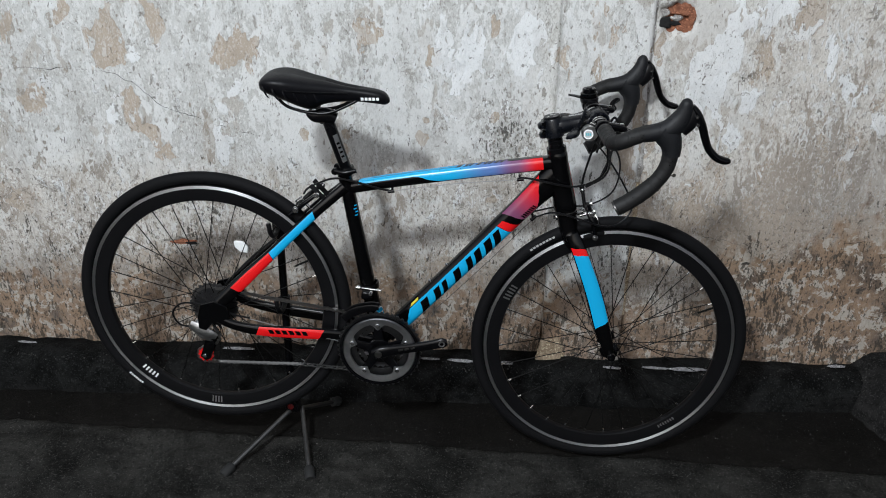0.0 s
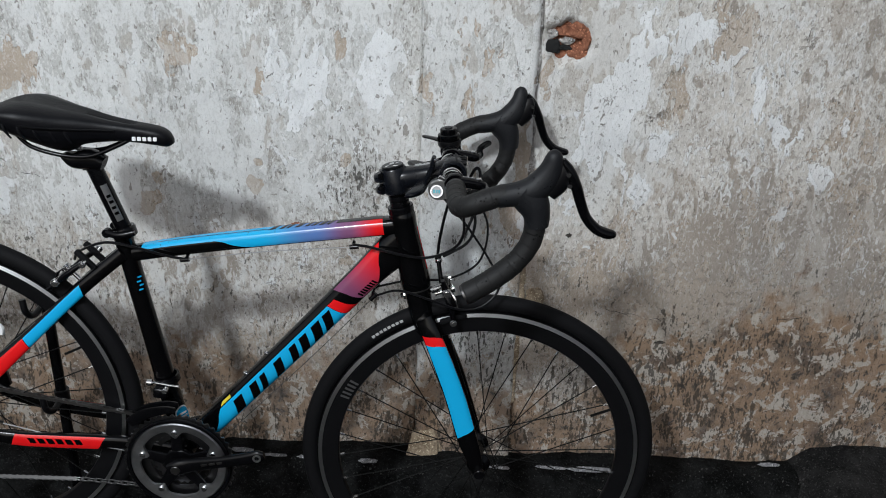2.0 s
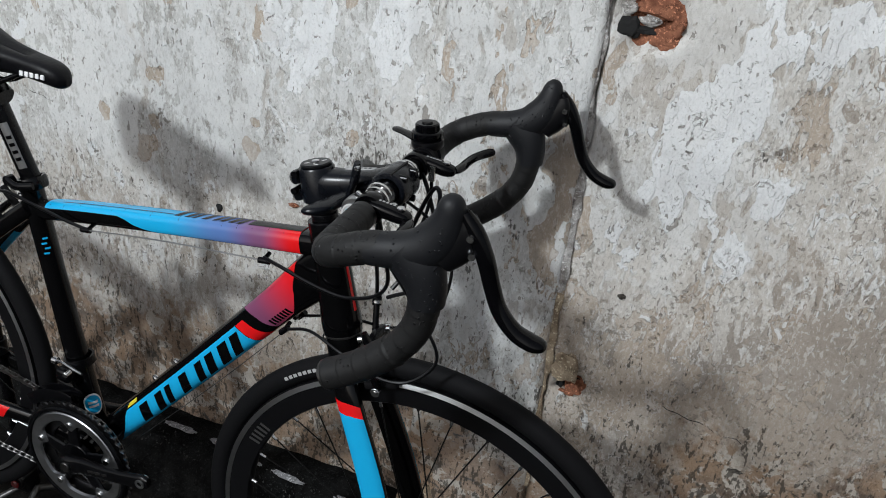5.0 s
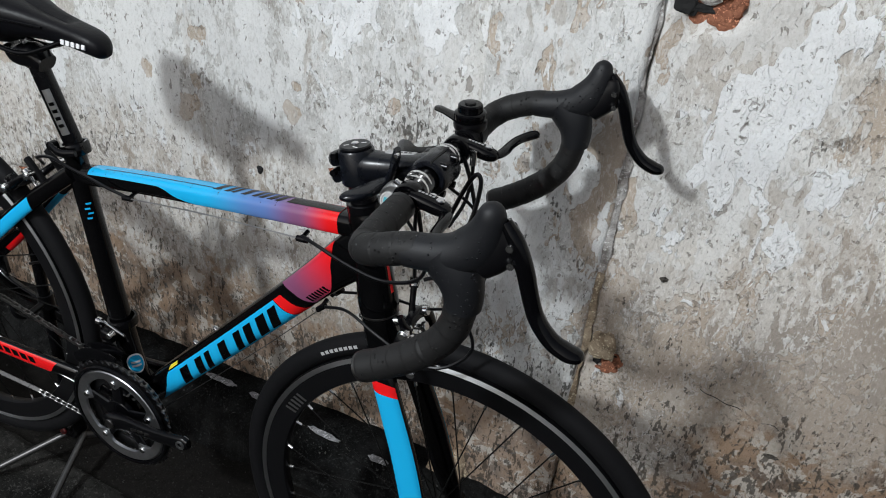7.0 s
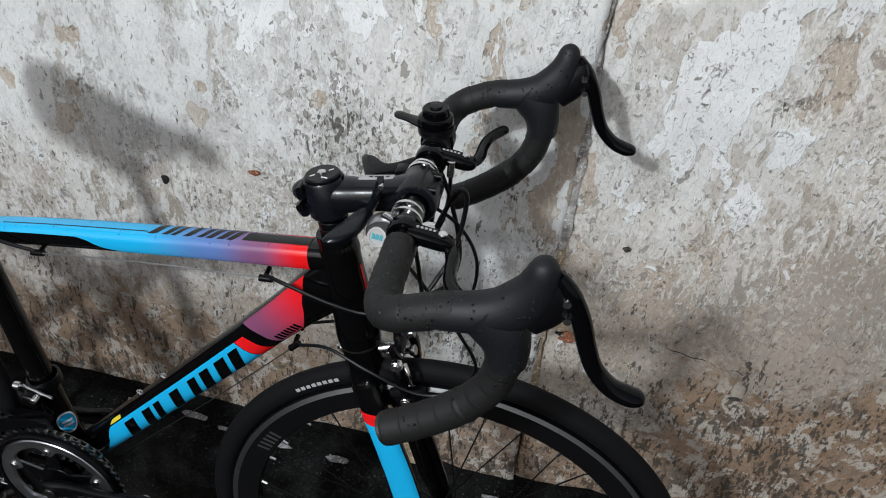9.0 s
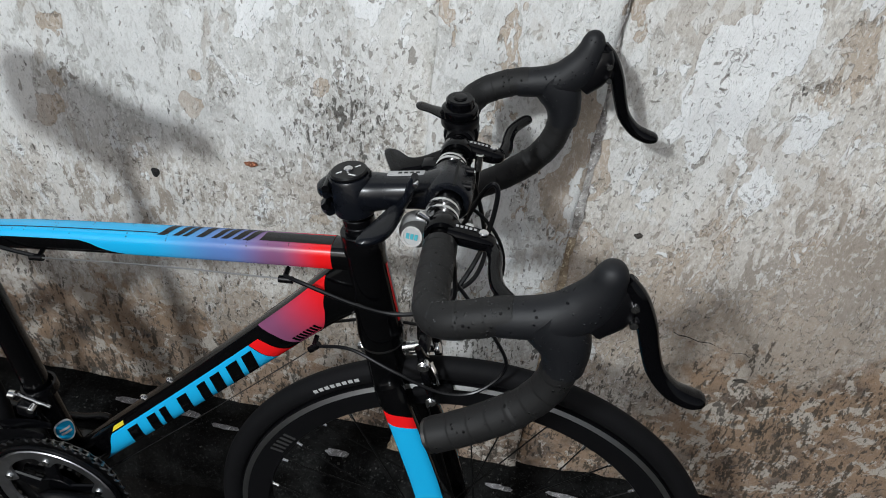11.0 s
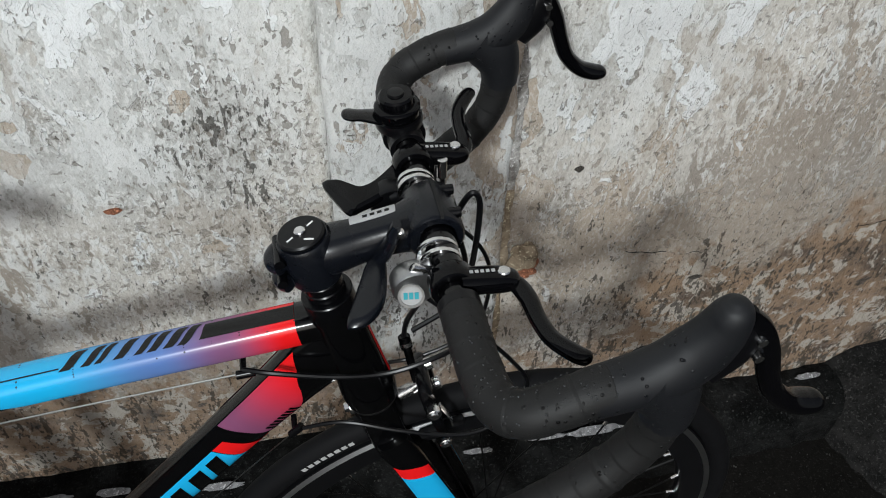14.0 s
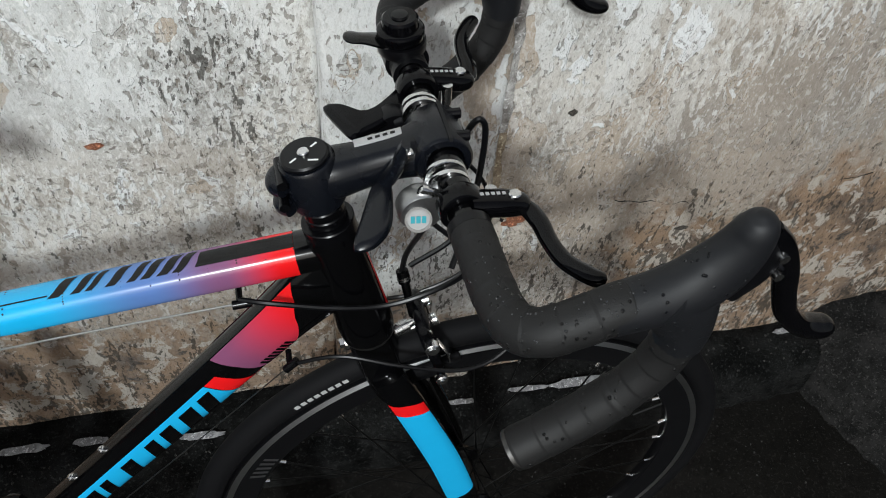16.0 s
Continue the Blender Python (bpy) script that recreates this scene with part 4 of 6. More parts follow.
saddle = part("saddle", saddle_shell(), LEATHER, bike, "black vinyl sports saddle with white print")
for s in (-1, 1):
    part("saddle_rail", sweep([(x, w * s + SADDLE_Y, z, 0.0036) for x, w, z in ((-0.452, 0.030, 0.968), (-0.430, 0.028, 0.946), (-0.385, 0.024, 0.932), (-0.340, 0.022, 0.931), (-0.300, 0.016, 0.946), (-0.262, 0.009, 0.965))], n=10, step=5), SATIN, saddle)
    for k in range(5):
        x = -0.263 + 0.0085 * k
        part("printed_bar", box((0.0062, 0.0020, 0.0065), pose(x, s * (0.0208 - 0.0004 * k) + SADDLE_Y, 0.9630, s * 8, 0, s * (1 if k < 3 else 4)), 0.0003), WHITE, saddle)
    part("stitched_panel", sweep([(x, w * s + SADDLE_Y, z, 0.0015) for x, w, z in ((-0.465, 0.058, 0.996), (-0.420, 0.066, 0.989), (-0.375, 0.0525, 0.983), (-0.330, 0.036, 0.979), (-0.292, 0.0265, 0.977))], n=6, step=5), PLASTIC, saddle)
    for k in range(6):
        x = -0.468 + 0.021 * k
        w = (0.0655, 0.0690, 0.0655, 0.0585, 0.0505, 0.0435)[k]
        part("raised_rib", sweep([(x - 0.004, w * s * 0.97 + SADDLE_Y, 0.998 - 0.003 * k, 0.0016), (x, w * s * 1.0 + SADDLE_Y, 0.986 - 0.003 * k, 0.0022), (x + 0.006, w * s * 0.93 + SADDLE_Y, 0.972 - 0.003 * k, 0.0014)], n=8, step=4), LEATHER, saddle)

# stem, spacers, handlebar
way_up = (HEAD_A - HEAD_B).normalized()


def steer_ring(name, at, r, h, mat):
    return part(name, lathe([(0.0142, -h / 2), (r - 0.001, -h / 2), (r, -h / 2 + 0.001), (r, h / 2 - 0.001), (r - 0.001, h / 2), (0.0142, h / 2)], 32, HEAD_A + way_up * at, way_up), mat, bike, m=STEER)


steer_ring("headset_cover", 0.006, 0.0225, 0.012, SATIN)
for k in range(3):
    steer_ring("headset_spacer", 0.0165 + 0.0095 * k, 0.0172, 0.0088, SATIN)
STEM_A = HEAD_A + way_up * 0.060 + Vector((0.0005, -0.003, 0))
CLAMP = Vector((0.262, 0, 0.917))
stem = part("stem", sweep([(*STEM_A, 0.0190, 0.0185), (*(STEM_A.lerp(CLAMP, 0.18)), 0.0205, 0.0190), (*(STEM_A.lerp(CLAMP, 0.42)), 0.0180, 0.0172), (*(STEM_A.lerp(CLAMP, 0.68)), 0.0185, 0.0175), (*(STEM_A.lerp(CLAMP, 0.86)), 0.0225, 0.0205), (*(STEM_A.lerp(CLAMP, 0.96)), 0.0235, 0.0215)], n=28, step=5, power=2.4), STEMPAINT, bike, "satin black alloy stem", m=STEER)
part("steerer_clamp", lathe([(0.0, -0.0225), (0.0205, -0.0225), (0.0222, -0.0205), (0.0222, 0.0195), (0.0205, 0.0220), (0.0, 0.0220)], 36, STEM_A, way_up, False), STEMPAINT, stem, m=STEER)
for z in (-0.0125, 0.0085):
    part("clamp_lug", sweep([(-0.014, 0.010, z, 0.006, 0.0075), (-0.024, 0.004, z, 0.0075, 0.0080), (-0.028, -0.006, z, 0.0070, 0.0078), (-0.022, -0.014, z, 0.006, 0.0070)], n=14, step=5, power=2.5), STEMPAINT, stem, m=STEER @ Matrix.Translation(STEM_A) @ pose(0, 0, 0, 0, -11, 0))
for z in (-0.011, 0.011):
    part("clamp_bolt", rod(STEM_A + Vector((-0.024, -0.019, z)), STEM_A + Vector((-0.024, 0.012, z)), 0.0042), SATIN, stem, m=STEER)
cap = part("top_cap", disc(0.0192, 0.005, STEM_A + way_up * 0.0240, way_up, 36, 0.0015), PLASTIC, stem, "black cap with a plain printed ring", m=STEER)
part("cap_bolt", disc(0.0048, 0.004, STEM_A + way_up * 0.0268, way_up, 12), CHROME, cap, m=STEER)
cap_turn = Matrix.Translation(STEM_A + way_up * 0.0267) @ Vector((0, 0, 1)).rotation_difference(way_up).to_matrix().to_4x4()
for a, r, w in ((35, 0.0105, 0.006), (215, 0.0105, 0.006), (300, 0.0125, 0.008)):
    part("printed_bar", box((w, 0.0013, 0.0006), cap_turn @ pose(0, 0, 0, 0, 0, a) @ pose(r, 0, 0, 0, 0, 40 if a == 300 else 0), 0), WHITE, cap, m=STEER)
stem_way = (CLAMP - STEM_A).normalized()
stem_up = stem_way.cross(Vector((0, 1, 0)))
stem_turn = Matrix((stem_way, Vector((0, 1, 0)), stem_up)).transposed().to_4x4()
label_at = Matrix.Translation(STEM_A.lerp(CLAMP, 0.56) + stem_up * 0.0172 + Vector((0, 0.0055, 0))) @ stem_turn
part("printed_label", box((0.038, 0.0085, 0.0022), label_at, 0.0005), PALE, stem, "pale printed label", m=STEER)
for k in range(4):
    part("label_bar", box((0.0038, 0.0026, 0.0006), label_at @ pose(-0.006 + 0.006 * k, 0, 0.0012), 0), BLACK, stem, m=STEER)
part("face_plate", lathe([(0.0160, -0.0235), (0.0212, -0.0235), (0.0232, -0.021), (0.0232, 0.021), (0.0212, 0.0235), (0.0160, 0.0235)], 36, CLAMP), STEMPAINT, stem, m=STEER)
# no real slot: black strips imitate the shade in the plate's groove
for z in (0.0222, -0.0222):
    part("plate_gap", box((0.0026, 0.0474, 0.0032), Matrix.Translation(CLAMP + Vector((0.004, 0, z))), 0), SLOT_BLACK, stem, m=STEER)
for y in (-0.014, 0.014):
    for z in (-0.017, 0.017):
        part("plate_bolt", rod(CLAMP + Vector((0.004, y, z)), CLAMP + Vector((0.0205, y, z)), 0.0042), SATIN, stem, m=STEER)

BAR = [(0.262, 0.0, 0.917), (0.262, 0.06, 0.917), (0.262, 0.115, 0.917), (0.262, 0.150, 0.9165), (0.2655, 0.180, 0.919), (0.278, 0.1955, 0.927), (0.300, 0.200, 0.9375), (0.325, 0.200, 0.946), (0.348, 0.200, 0.945), (0.368, 0.200, 0.929), (0.376, 0.200, 0.905), (0.3715, 0.200, 0.873), (0.354, 0.200, 0.843), (0.327, 0.200, 0.817), (0.300, 0.200, 0.797), (0.279, 0.200, 0.784)]
# the bar sits a little askew in its clamp
BENT = STEER @ Matrix.Translation(CLAMP) @ pose(0, 0, 0, 1.8, 0, 1.4) @ Matrix.Translation(-CLAMP)
bar_line = [(x, -y, z) for x, y, z in BAR[:0:-1]] + BAR
handlebar = part("handlebar", sweep([(*p, 0.0158 if abs(p[1]) < 0.05 else 0.0119) for p in bar_line], n=16, step=5, side=(0, 0, 1)), BLACK, bike, "black drop handlebar", m=BENT)


def bar_tape(s):
    """Wrapped foam tape: each turn overlaps the last, with a low ridge."""
    rows = spline([(x, y * s, z) for x, y, z in BAR], 26)
    along = np.r_[0, np.cumsum(np.linalg.norm(np.diff(rows, axis=0), axis=1))]
    start = along[np.argmin(abs(abs(rows[:, 1]) - 0.092) + (rows[:, 0] > 0.28) * 9)]
    keep = along >= start
    out = []
    for p, u in zip(rows[keep], along[keep]):
        turn = ((u - start) / 0.021) % 1.0
        out.append((*p, 0.0158 + 0.0006 * turn + (0.0010 if u > along[-1] - 0.09 else 0)))
    return sweep([(*r, r[3]) for r in out], n=20, side=(0, 0, 1))


for s in (-1, 1):
    tape = part("bar_tape", bar_tape(s), TAPE, handlebar, "wrapped black foam tape", m=BENT)
    part("bar_plug", disc(0.0165, 0.005, (0.2775, 0.200 * s, 0.783), (0.85, 0, 0.52), 24, 0.001), GUNMETAL, handlebar, m=BENT)
    part("tape_end", lathe([(0.0125, -0.004), (0.0162, -0.004), (0.0162, 0.004), (0.0125, 0.004)], 24, (0.262, 0.094 * s, 0.917)), PLASTIC, handlebar, m=BENT)
    part("clamp_ring", lathe([(0.0128, -0.0024), (0.0164, -0.0024), (0.0170, -0.0012), (0.0170, 0.0012), (0.0164, 0.0024), (0.0128, 0.0024)], 32, (0.258, 0.0375 * s, 0.917)), CHROME, handlebar, m=BENT)
    part("clamp_ring", lathe([(0.0128, -0.0018), (0.0160, -0.0018), (0.0165, 0), (0.0160, 0.0018), (0.0128, 0.0018)], 32, (0.259, 0.0465 * s, 0.916), (0.08, 1, 0.05)), CHROME, handlebar, m=BENT)
    # brake hood and lever
    y = 0.200 * s
    hood = part("brake_hood", sweep([(0.318, y, 0.9435, 0.0164, 0.0166), (0.336, y, 0.9465, 0.0172, 0.0176), (0.3535, y, 0.9500, 0.0178, 0.0190), (0.3700, y, 0.9565, 0.0180, 0.0206), (0.3830, y, 0.9680, 0.0172, 0.0214), (0.3910, y + 0.001 * s, 0.9830, 0.0156, 0.0184), (0.3945, y + 0.002 * s, 0.9970, 0.0142, 0.0150), (0.3950, y + 0.003 * s, 1.0070, 0.0124, 0.0126), (0.3945, y + 0.003 * s, 1.0140, 0.0088, 0.0088), (0.3940, y + 0.003 * s, 1.0175, 0.0030, 0.0030)], n=22, step=6), HOOD, handlebar, "ribbed black rubber hood", m=BENT)
    part("hood_skirt", sweep([(0.350, y, 0.953, 0.0182, 0.0225), (0.368, y, 0.938, 0.0188, 0.0250), (0.3765, y, 0.919, 0.0182, 0.0208), (0.3785, y, 0.899, 0.0173, 0.0178)], n=20, step=5), HOOD, handlebar, m=BENT)
    part("lever_body", sweep([(0.392, y, 0.950, 0.012, 0.012), (0.405, y, 0.968, 0.0118, 0.016), (0.411, y, 0.986, 0.0105, 0.012), (0.410, y, 0.998, 0.0085, 0.007)], n=14, step=4, power=2.6), PLASTIC, hood, m=BENT)
    part("brake_lever", sweep([(0.407, y + 0.002 * s, 1.002, 0.0065, 0.0060), (0.419, y + 0.003 * s, 0.986, 0.0085, 0.0085), (0.431, y + 0.004 * s, 0.963, 0.0085, 0.0085), (0.440, y + 0.005 * s, 0.938, 0.0080, 0.0080), (0.450, y + 0.006 * s, 0.916, 0.0085, 0.0078), (0.466, y + 0.007 * s, 0.899, 0.0095, 0.0080), (0.482, y + 0.007 * s, 0.8920, 0.0108, 0.0080), (0.491, y + 0.007 * s, 0.8910, 0.0096, 0.0066), (0.4955, y + 0.007 * s, 0.8908, 0.0068, 0.0046), (0.4975, y + 0.007 * s, 0.8908, 0.0025, 0.0018)], n=16, step=6), GLOSS, hood, "curved glossy black brake lever", m=BENT)
    for z, x in ((0.983, 0.417), (0.966, 0.420)):
        part("lever_pin", rod((x, y - 0.013, z), (x, y + 0.013, z), 0.0034, 12), CHROME, hood, m=BENT)
    # inline brake lever beside the tape
    yb = 0.075 * s
    inline = part("inline_lever", joined(lathe([(0.0128, -0.008), (0.0170, -0.008), (0.0180, -0.006), (0.0180, 0.006), (0.0170, 0.008), (0.0128, 0.008)], 24, (0.262, yb * 0.93, 0.917)), sweep([(0.266, yb, 0.923, 0.0105, 0.0085), (0.283, yb, 0.921, 0.0110, 0.0085), (0.300, yb, 0.918, 0.0108, 0.0080), (0.309, yb + 0.002 * s, 0.917, 0.0080, 0.0060), (0.3125, yb + 0.003 * s, 0.9165, 0.0030, 0.0024)], n=14, step=4, power=2.6)), GLOSS, handlebar, "glossy black inline brake lever", m=BENT)
    part("lever_blade", sweep([(0.292, yb - 0.004 * s, 0.917, 0.007, 0.0035), (0.308, yb + 0.004 * s, 0.916, 0.0075, 0.0035), (0.3135, yb + 0.020 * s, 0.916, 0.0072, 0.0048), (0.3145, yb + 0.040 * s, 0.916, 0.0066, 0.0048), (0.3185, yb + 0.060 * s, 0.917, 0.0068, 0.0050), (0.3290, yb + 0.077 * s, 0.919, 0.0072, 0.0055), (0.3355, yb + 0.0835 * s, 0.920, 0.0062, 0.0048), (0.3380, yb + 0.0858 * s, 0.920, 0.0025, 0.0020)], n=12, step=6, side=(1, 0, 0)), GLOSS, inline, m=BENT)
    part("pivot_bolt", disc(0.0048, 0.003, (0.300, yb, 0.9272), (0, 0, 1), 14), CHROME, inline, m=BENT)
    for k in range(5):
        part("printed_bar", box((0.0026, 0.0026, 0.0006), pose(0.275 + 0.0042 * k, yb - 0.001 * s, 0.9310 - 0.0005 * k, 0, 3, 0), 0), PALE, inline, m=BENT)
    part("cable_stop", rod((0.286, yb - 0.012 * s, 0.924), (0.286, yb - 0.012 * s, 0.905), 0.0045, 12), CHROME, inline, m=BENT)
    if s > 0:
        part("brake_housing", cable([(0.286, yb - 0.012, 0.907), (0.287, yb - 0.014, 0.885), (0.284, yb - 0.024, 0.855), (0.272, yb - 0.038, 0.825)], 0.0024), PLASTIC, inline, m=BENT)

# thumb shifters beside the stem
WING_L = [(0.181, 0.073), (0.186, 0.076), (0.198, 0.065), (0.209, 0.053), (0.222, 0.054), (0.239, 0.065), (0.262, 0.086), (0.266, 0.082), (0.262, 0.073), (0.243, 0.047), (0.225, 0.036), (0.206, 0.030), (0.199, 0.026), (0.190, 0.048)]
WING_R = [(0.208, -0.014), (0.221, -0.018), (0.219, -0.038), (0.212, -0.068), (0.196, -0.083), (0.182, -0.083), (0.180, -0.077), (0.193, -0.048)]


def wing(outline, z, thick, tilt):
    """A flat faceted lever blade, thicker along its middle."""
    for _ in range(2):
        outline = [q for a, b in zip(outline, outline[1:] + outline[:1]) for q in ((a[0] * 0.75 + b[0] * 0.25, a[1] * 0.75 + b[1] * 0.25), (a[0] * 0.25 + b[0] * 0.75, a[1] * 0.25 + b[1] * 0.75))]
    cx, cy = sum(p[0] for p in outline) / len(outline), sum(p[1] for p in outline) / len(outline)
    rings = []
    for f, h in ((0.78, -thick), (0.92, -thick * 0.8), (0.99, -thick * 0.25), (0.99, thick * 0.25), (0.91, thick * 0.8), (0.74, thick * 1.1)):
        rings.append([Vector((cx + (x - cx) * f, cy + (y - cy) * f, z + h + tilt * (x - cx))) for x, y in outline])
    return rings_mesh(rings)


for s in (-1, 1):
    pod = part("shifter_pod", joined(lathe([(0.0, -0.0085), (0.0165, -0.0085), (0.0180, -0.006), (0.0180, 0.006), (0.0165, 0.0085), (0.0, 0.0085)], 28, (0.237, 0.048 * s, 0.900), (0, 1, 0), False), sweep([(0.240, 0.046 * s, 0.906, 0.010, 0.009), (0.258, 0.040 * s, 0.914, 0.009, 0.010)], n=12, power=2.6)), STEEL if s < 0 else PLASTIC, handlebar, "silver indexed shifter pod" if s < 0 else "black shifter pod", m=BENT)
    if s < 0:
        way_out = Vector((-0.15, -1, 0.40)).normalized()
        spot = Vector((0.233, -0.0590, 0.899))
        face = part("shifter_cap", disc(0.0098, 0.005, spot, way_out, 36, 0.0012), PALE, pod, "pale round cap with a teal square print", m=BENT)
        part("cap_ring", lathe([(0.0084, 0.0), (0.0104, 0.0), (0.0104, 0.0014), (0.0084, 0.0014)], 36, spot + way_out * 0.002, way_out), STEEL, pod, m=BENT)
        flat = Matrix.Translation(spot + way_out * 0.0028) @ look((0, 0, 0), -way_out)
        for k, x in enumerate((-0.0042, 0.0, 0.0042)):
            part("printed_bar", box((0.0032, 0.0056, 0.0006), flat @ Matrix.Translation((x, 0, 0)), 0), TEAL, face, m=BENT)
        part("shifter_band", box((0.022, 0.006, 0.010), pose(0.244, -0.052, 0.916, 20, 30, 0), 0.002), CHROME, pod, m=BENT)
        for k in range(5):
            part("index_mark", box((0.0012, 0.0006, 0.0032), pose(0.237 + 0.0035 * k, -0.0557, 0.9125 + 0.0018 * k, 20, 30, 0), 0), BLACK, pod, m=BENT)
        part("shift_arm", sweep([(0.214, -0.022, 0.902, 0.008, 0.005), (0.222, -0.028, 0.922, 0.0075, 0.0050), (0.226, -0.032, 0.940, 0.0070, 0.0048), (0.228, -0.034, 0.951, 0.0050, 0.0035)], n=12, step=5), STEMPAINT, pod, m=BENT)
        part("arm_pin", disc(0.0030, 0.006, (0.230, -0.039, 0.946), n=12), CHROME, pod, m=BENT)
    part("shift_lever", wing(WING_R if s < 0 else WING_L, 0.900 if s < 0 else 0.909, 0.0050, 0.10), STEMPAINT if s < 0 else GLOSS, pod, "wing-shaped glossy black shift lever", m=BENT)

# bell
bell = part("bell", lathe([(0.0, 0.0), (0.0195, 0.0), (0.0205, 0.002), (0.0205, 0.009), (0.0192, 0.0105), (0.0160, 0.0112), (0.0158, 0.0190), (0.0140, 0.0208), (0.0, 0.0212)], 32, (0.258, 0.116, 0.938), (-0.08, 0, 1), False), GLOSS, handlebar, "round glossy black bell", m=BENT)
part("bell_button", lathe([(0.0, 0.0), (0.0075, 0.0), (0.0070, 0.002), (0.0, 0.003)], 24, (0.2563, 0.116, 0.9588), (-0.08, 0, 1), False), PLASTIC, bell, m=BENT)
part("bell_clamp", lathe([(0.0150, -0.009), (0.0195, -0.009), (0.0195, 0.009), (0.0150, 0.009)], 24, (0.262, 0.116, 0.918)), PLASTIC, bell, m=BENT)
part("bell_base", lathe([(0.0, -0.010), (0.0180, -0.010), (0.0212, -0.006), (0.0216, 0.0), (0.0212, 0.003), (0.0, 0.003)], 32, (0.2585, 0.116, 0.934), (-0.08, 0, 1), False), PLASTIC, bell, m=BENT)
part("bell_striker", sweep([(0.246, 0.116, 0.935, 0.0130, 0.0040), (0.234, 0.117, 0.9375, 0.0105, 0.0032), (0.224, 0.1175, 0.9395, 0.0085, 0.0027), (0.2155, 0.118, 0.941, 0.0092, 0.0025), (0.2105, 0.118, 0.9415, 0.0066, 0.0021), (0.2085, 0.118, 0.9416, 0.0022, 0.0012)], n=12, step=5), BLACK, bell, m=BENT)


# brakes
def caliper(name, at, lean, spread, m, upright):
    """A dual pivot brake: two arms, pads, bolts, a cable anchor."""
    f = m @ Matrix.Translation(at) @ pose(0, 0, 0, 0, lean, 0)
    body = part(name, sweep([(0.016, -0.030, 0.004, 0.006, 0.006), (0.018, -0.012, 0.016, 0.007, 0.007), (0.018, 0.010, 0.016, 0.007, 0.008), (0.017, 0.030, 0.006, 0.006, 0.006)], side=(1, 0, 0), n=12, step=5, power=2.5), SATIN, bike, "black dual pivot rim brake", m=f)
    for s in (-1, 1):
        arm = part("brake_arm", sweep([(0.016, 0.012 * s, 0.014, 0.0065, 0.008), (0.017, 0.030 * s, 0.006, 0.006, 0.008), (0.017, 0.036 * s, -0.014, 0.0055, 0.008), (0.015, 0.033 * s, -0.036, 0.005, 0.0075), (0.012, 0.030 * s, -0.050, 0.004, 0.006)], side=(1, 0, 0), n=12, step=5, power=2.5), SATIN, body, m=f)
        part("brake_pad", box((0.050, 0.009, 0.011), pose(0.012, 0.0185 * s, -0.049, 0, 0, 0), 0.003), RUBBER, body, m=f)
        part("pad_bolt", joined(rod((0.012, 0.022 * s, -0.049), (0.012, 0.041 * s, -0.049), 0.003), disc(0.0065, 0.006, (0.012, 0.037 * s, -0.049), n=12)), CHROME, body, m=f)
    part("pivot_bolt", joined(rod((-0.006, 0, 0.0), (0.030, 0, 0.0), 0.004), disc(0.007, 0.007, (0.028, 0, 0.0), (1, 0, 0), 12)), CHROME, body, m=f)
    part("pivot_bolt", disc(0.0065, 0.008, (0.027, 0.014, 0.016), (1, 0, 0), 12), CHROME, body, m=f)
    part("cable_arm", sweep([(0.020, -0.026, 0.010, 0.005, 0.006), (0.020, -0.034, 0.022, 0.005, 0.006), (0.020, -0.036, 0.036, 0.004, 0.005)], side=(1, 0, 0), n=10, step=4), SATIN, body, m=f)
    part("anchor_bolt", joined(rod((0.020, -0.046, 0.012), (0.020, -0.022, 0.012), 0.0045), disc(0.0075, 0.008, (0.020, -0.040, 0.012), n=14)), CHROME, body, m=f)
    if upright:
        a, b = Vector((0.248, 0.003, 0.704)), Vector((0.240, 0.021, 0.748))
        part("barrel_adjuster", joined(rod(a, b, 0.0042, 14), rod(a.lerp(b, 0.78), a.lerp(b, 1.05), 0.0060, 16)), SATIN, body)
        part("adjuster_collar", rod(a.lerp(b, 0.84), a.lerp(b, 0.92), 0.0066, 16), CHROME, body)
        part("cable_clamp", joined(rod((0.2290, -0.005, 0.6935), (0.2430, -0.002, 0.6975), 0.0066, 18), rod((0.242, -0.002, 0.697), (0.250, 0.0, 0.700), 0.0045, 12)), CHROME, body, "polished barrel bolt")
    else:
        part("barrel_adjuster", joined(rod((0.018, -0.036, 0.030), (0.012, -0.034, 0.060), 0.0040, 12), rod((0.0105, -0.0337, 0.066), (0.0125, -0.0343, 0.055), 0.0056, 14)), SATIN, body, m=f)
    part("release_lever", sweep([(0.026, -0.030, 0.006, 0.002, 0.005), (0.030, -0.036, -0.006, 0.002, 0.005), (0.028, -0.036, -0.022, 0.002, 0.004)], side=(1, 0, 0), n=8, step=4), CHROME, body, m=f)
    return body


caliper("front_brake", (0.243, 0, 0.686), -20, 0, STEER, True)
caliper("rear_brake", (-0.407, -0.004, 0.694), 228, 0, Matrix.Identity(4) @ Matrix.Translation((0, 0, 0)), True)

part("brake_nut", joined(disc(0.0085, 0.010, (0.185, 0, 0.681), (1, 0, 0.2), 16), disc(0.0050, 0.010, (0.180, 0, 0.680), (1, 0, 0.2), 6)), CHROME, bike, m=STEER)

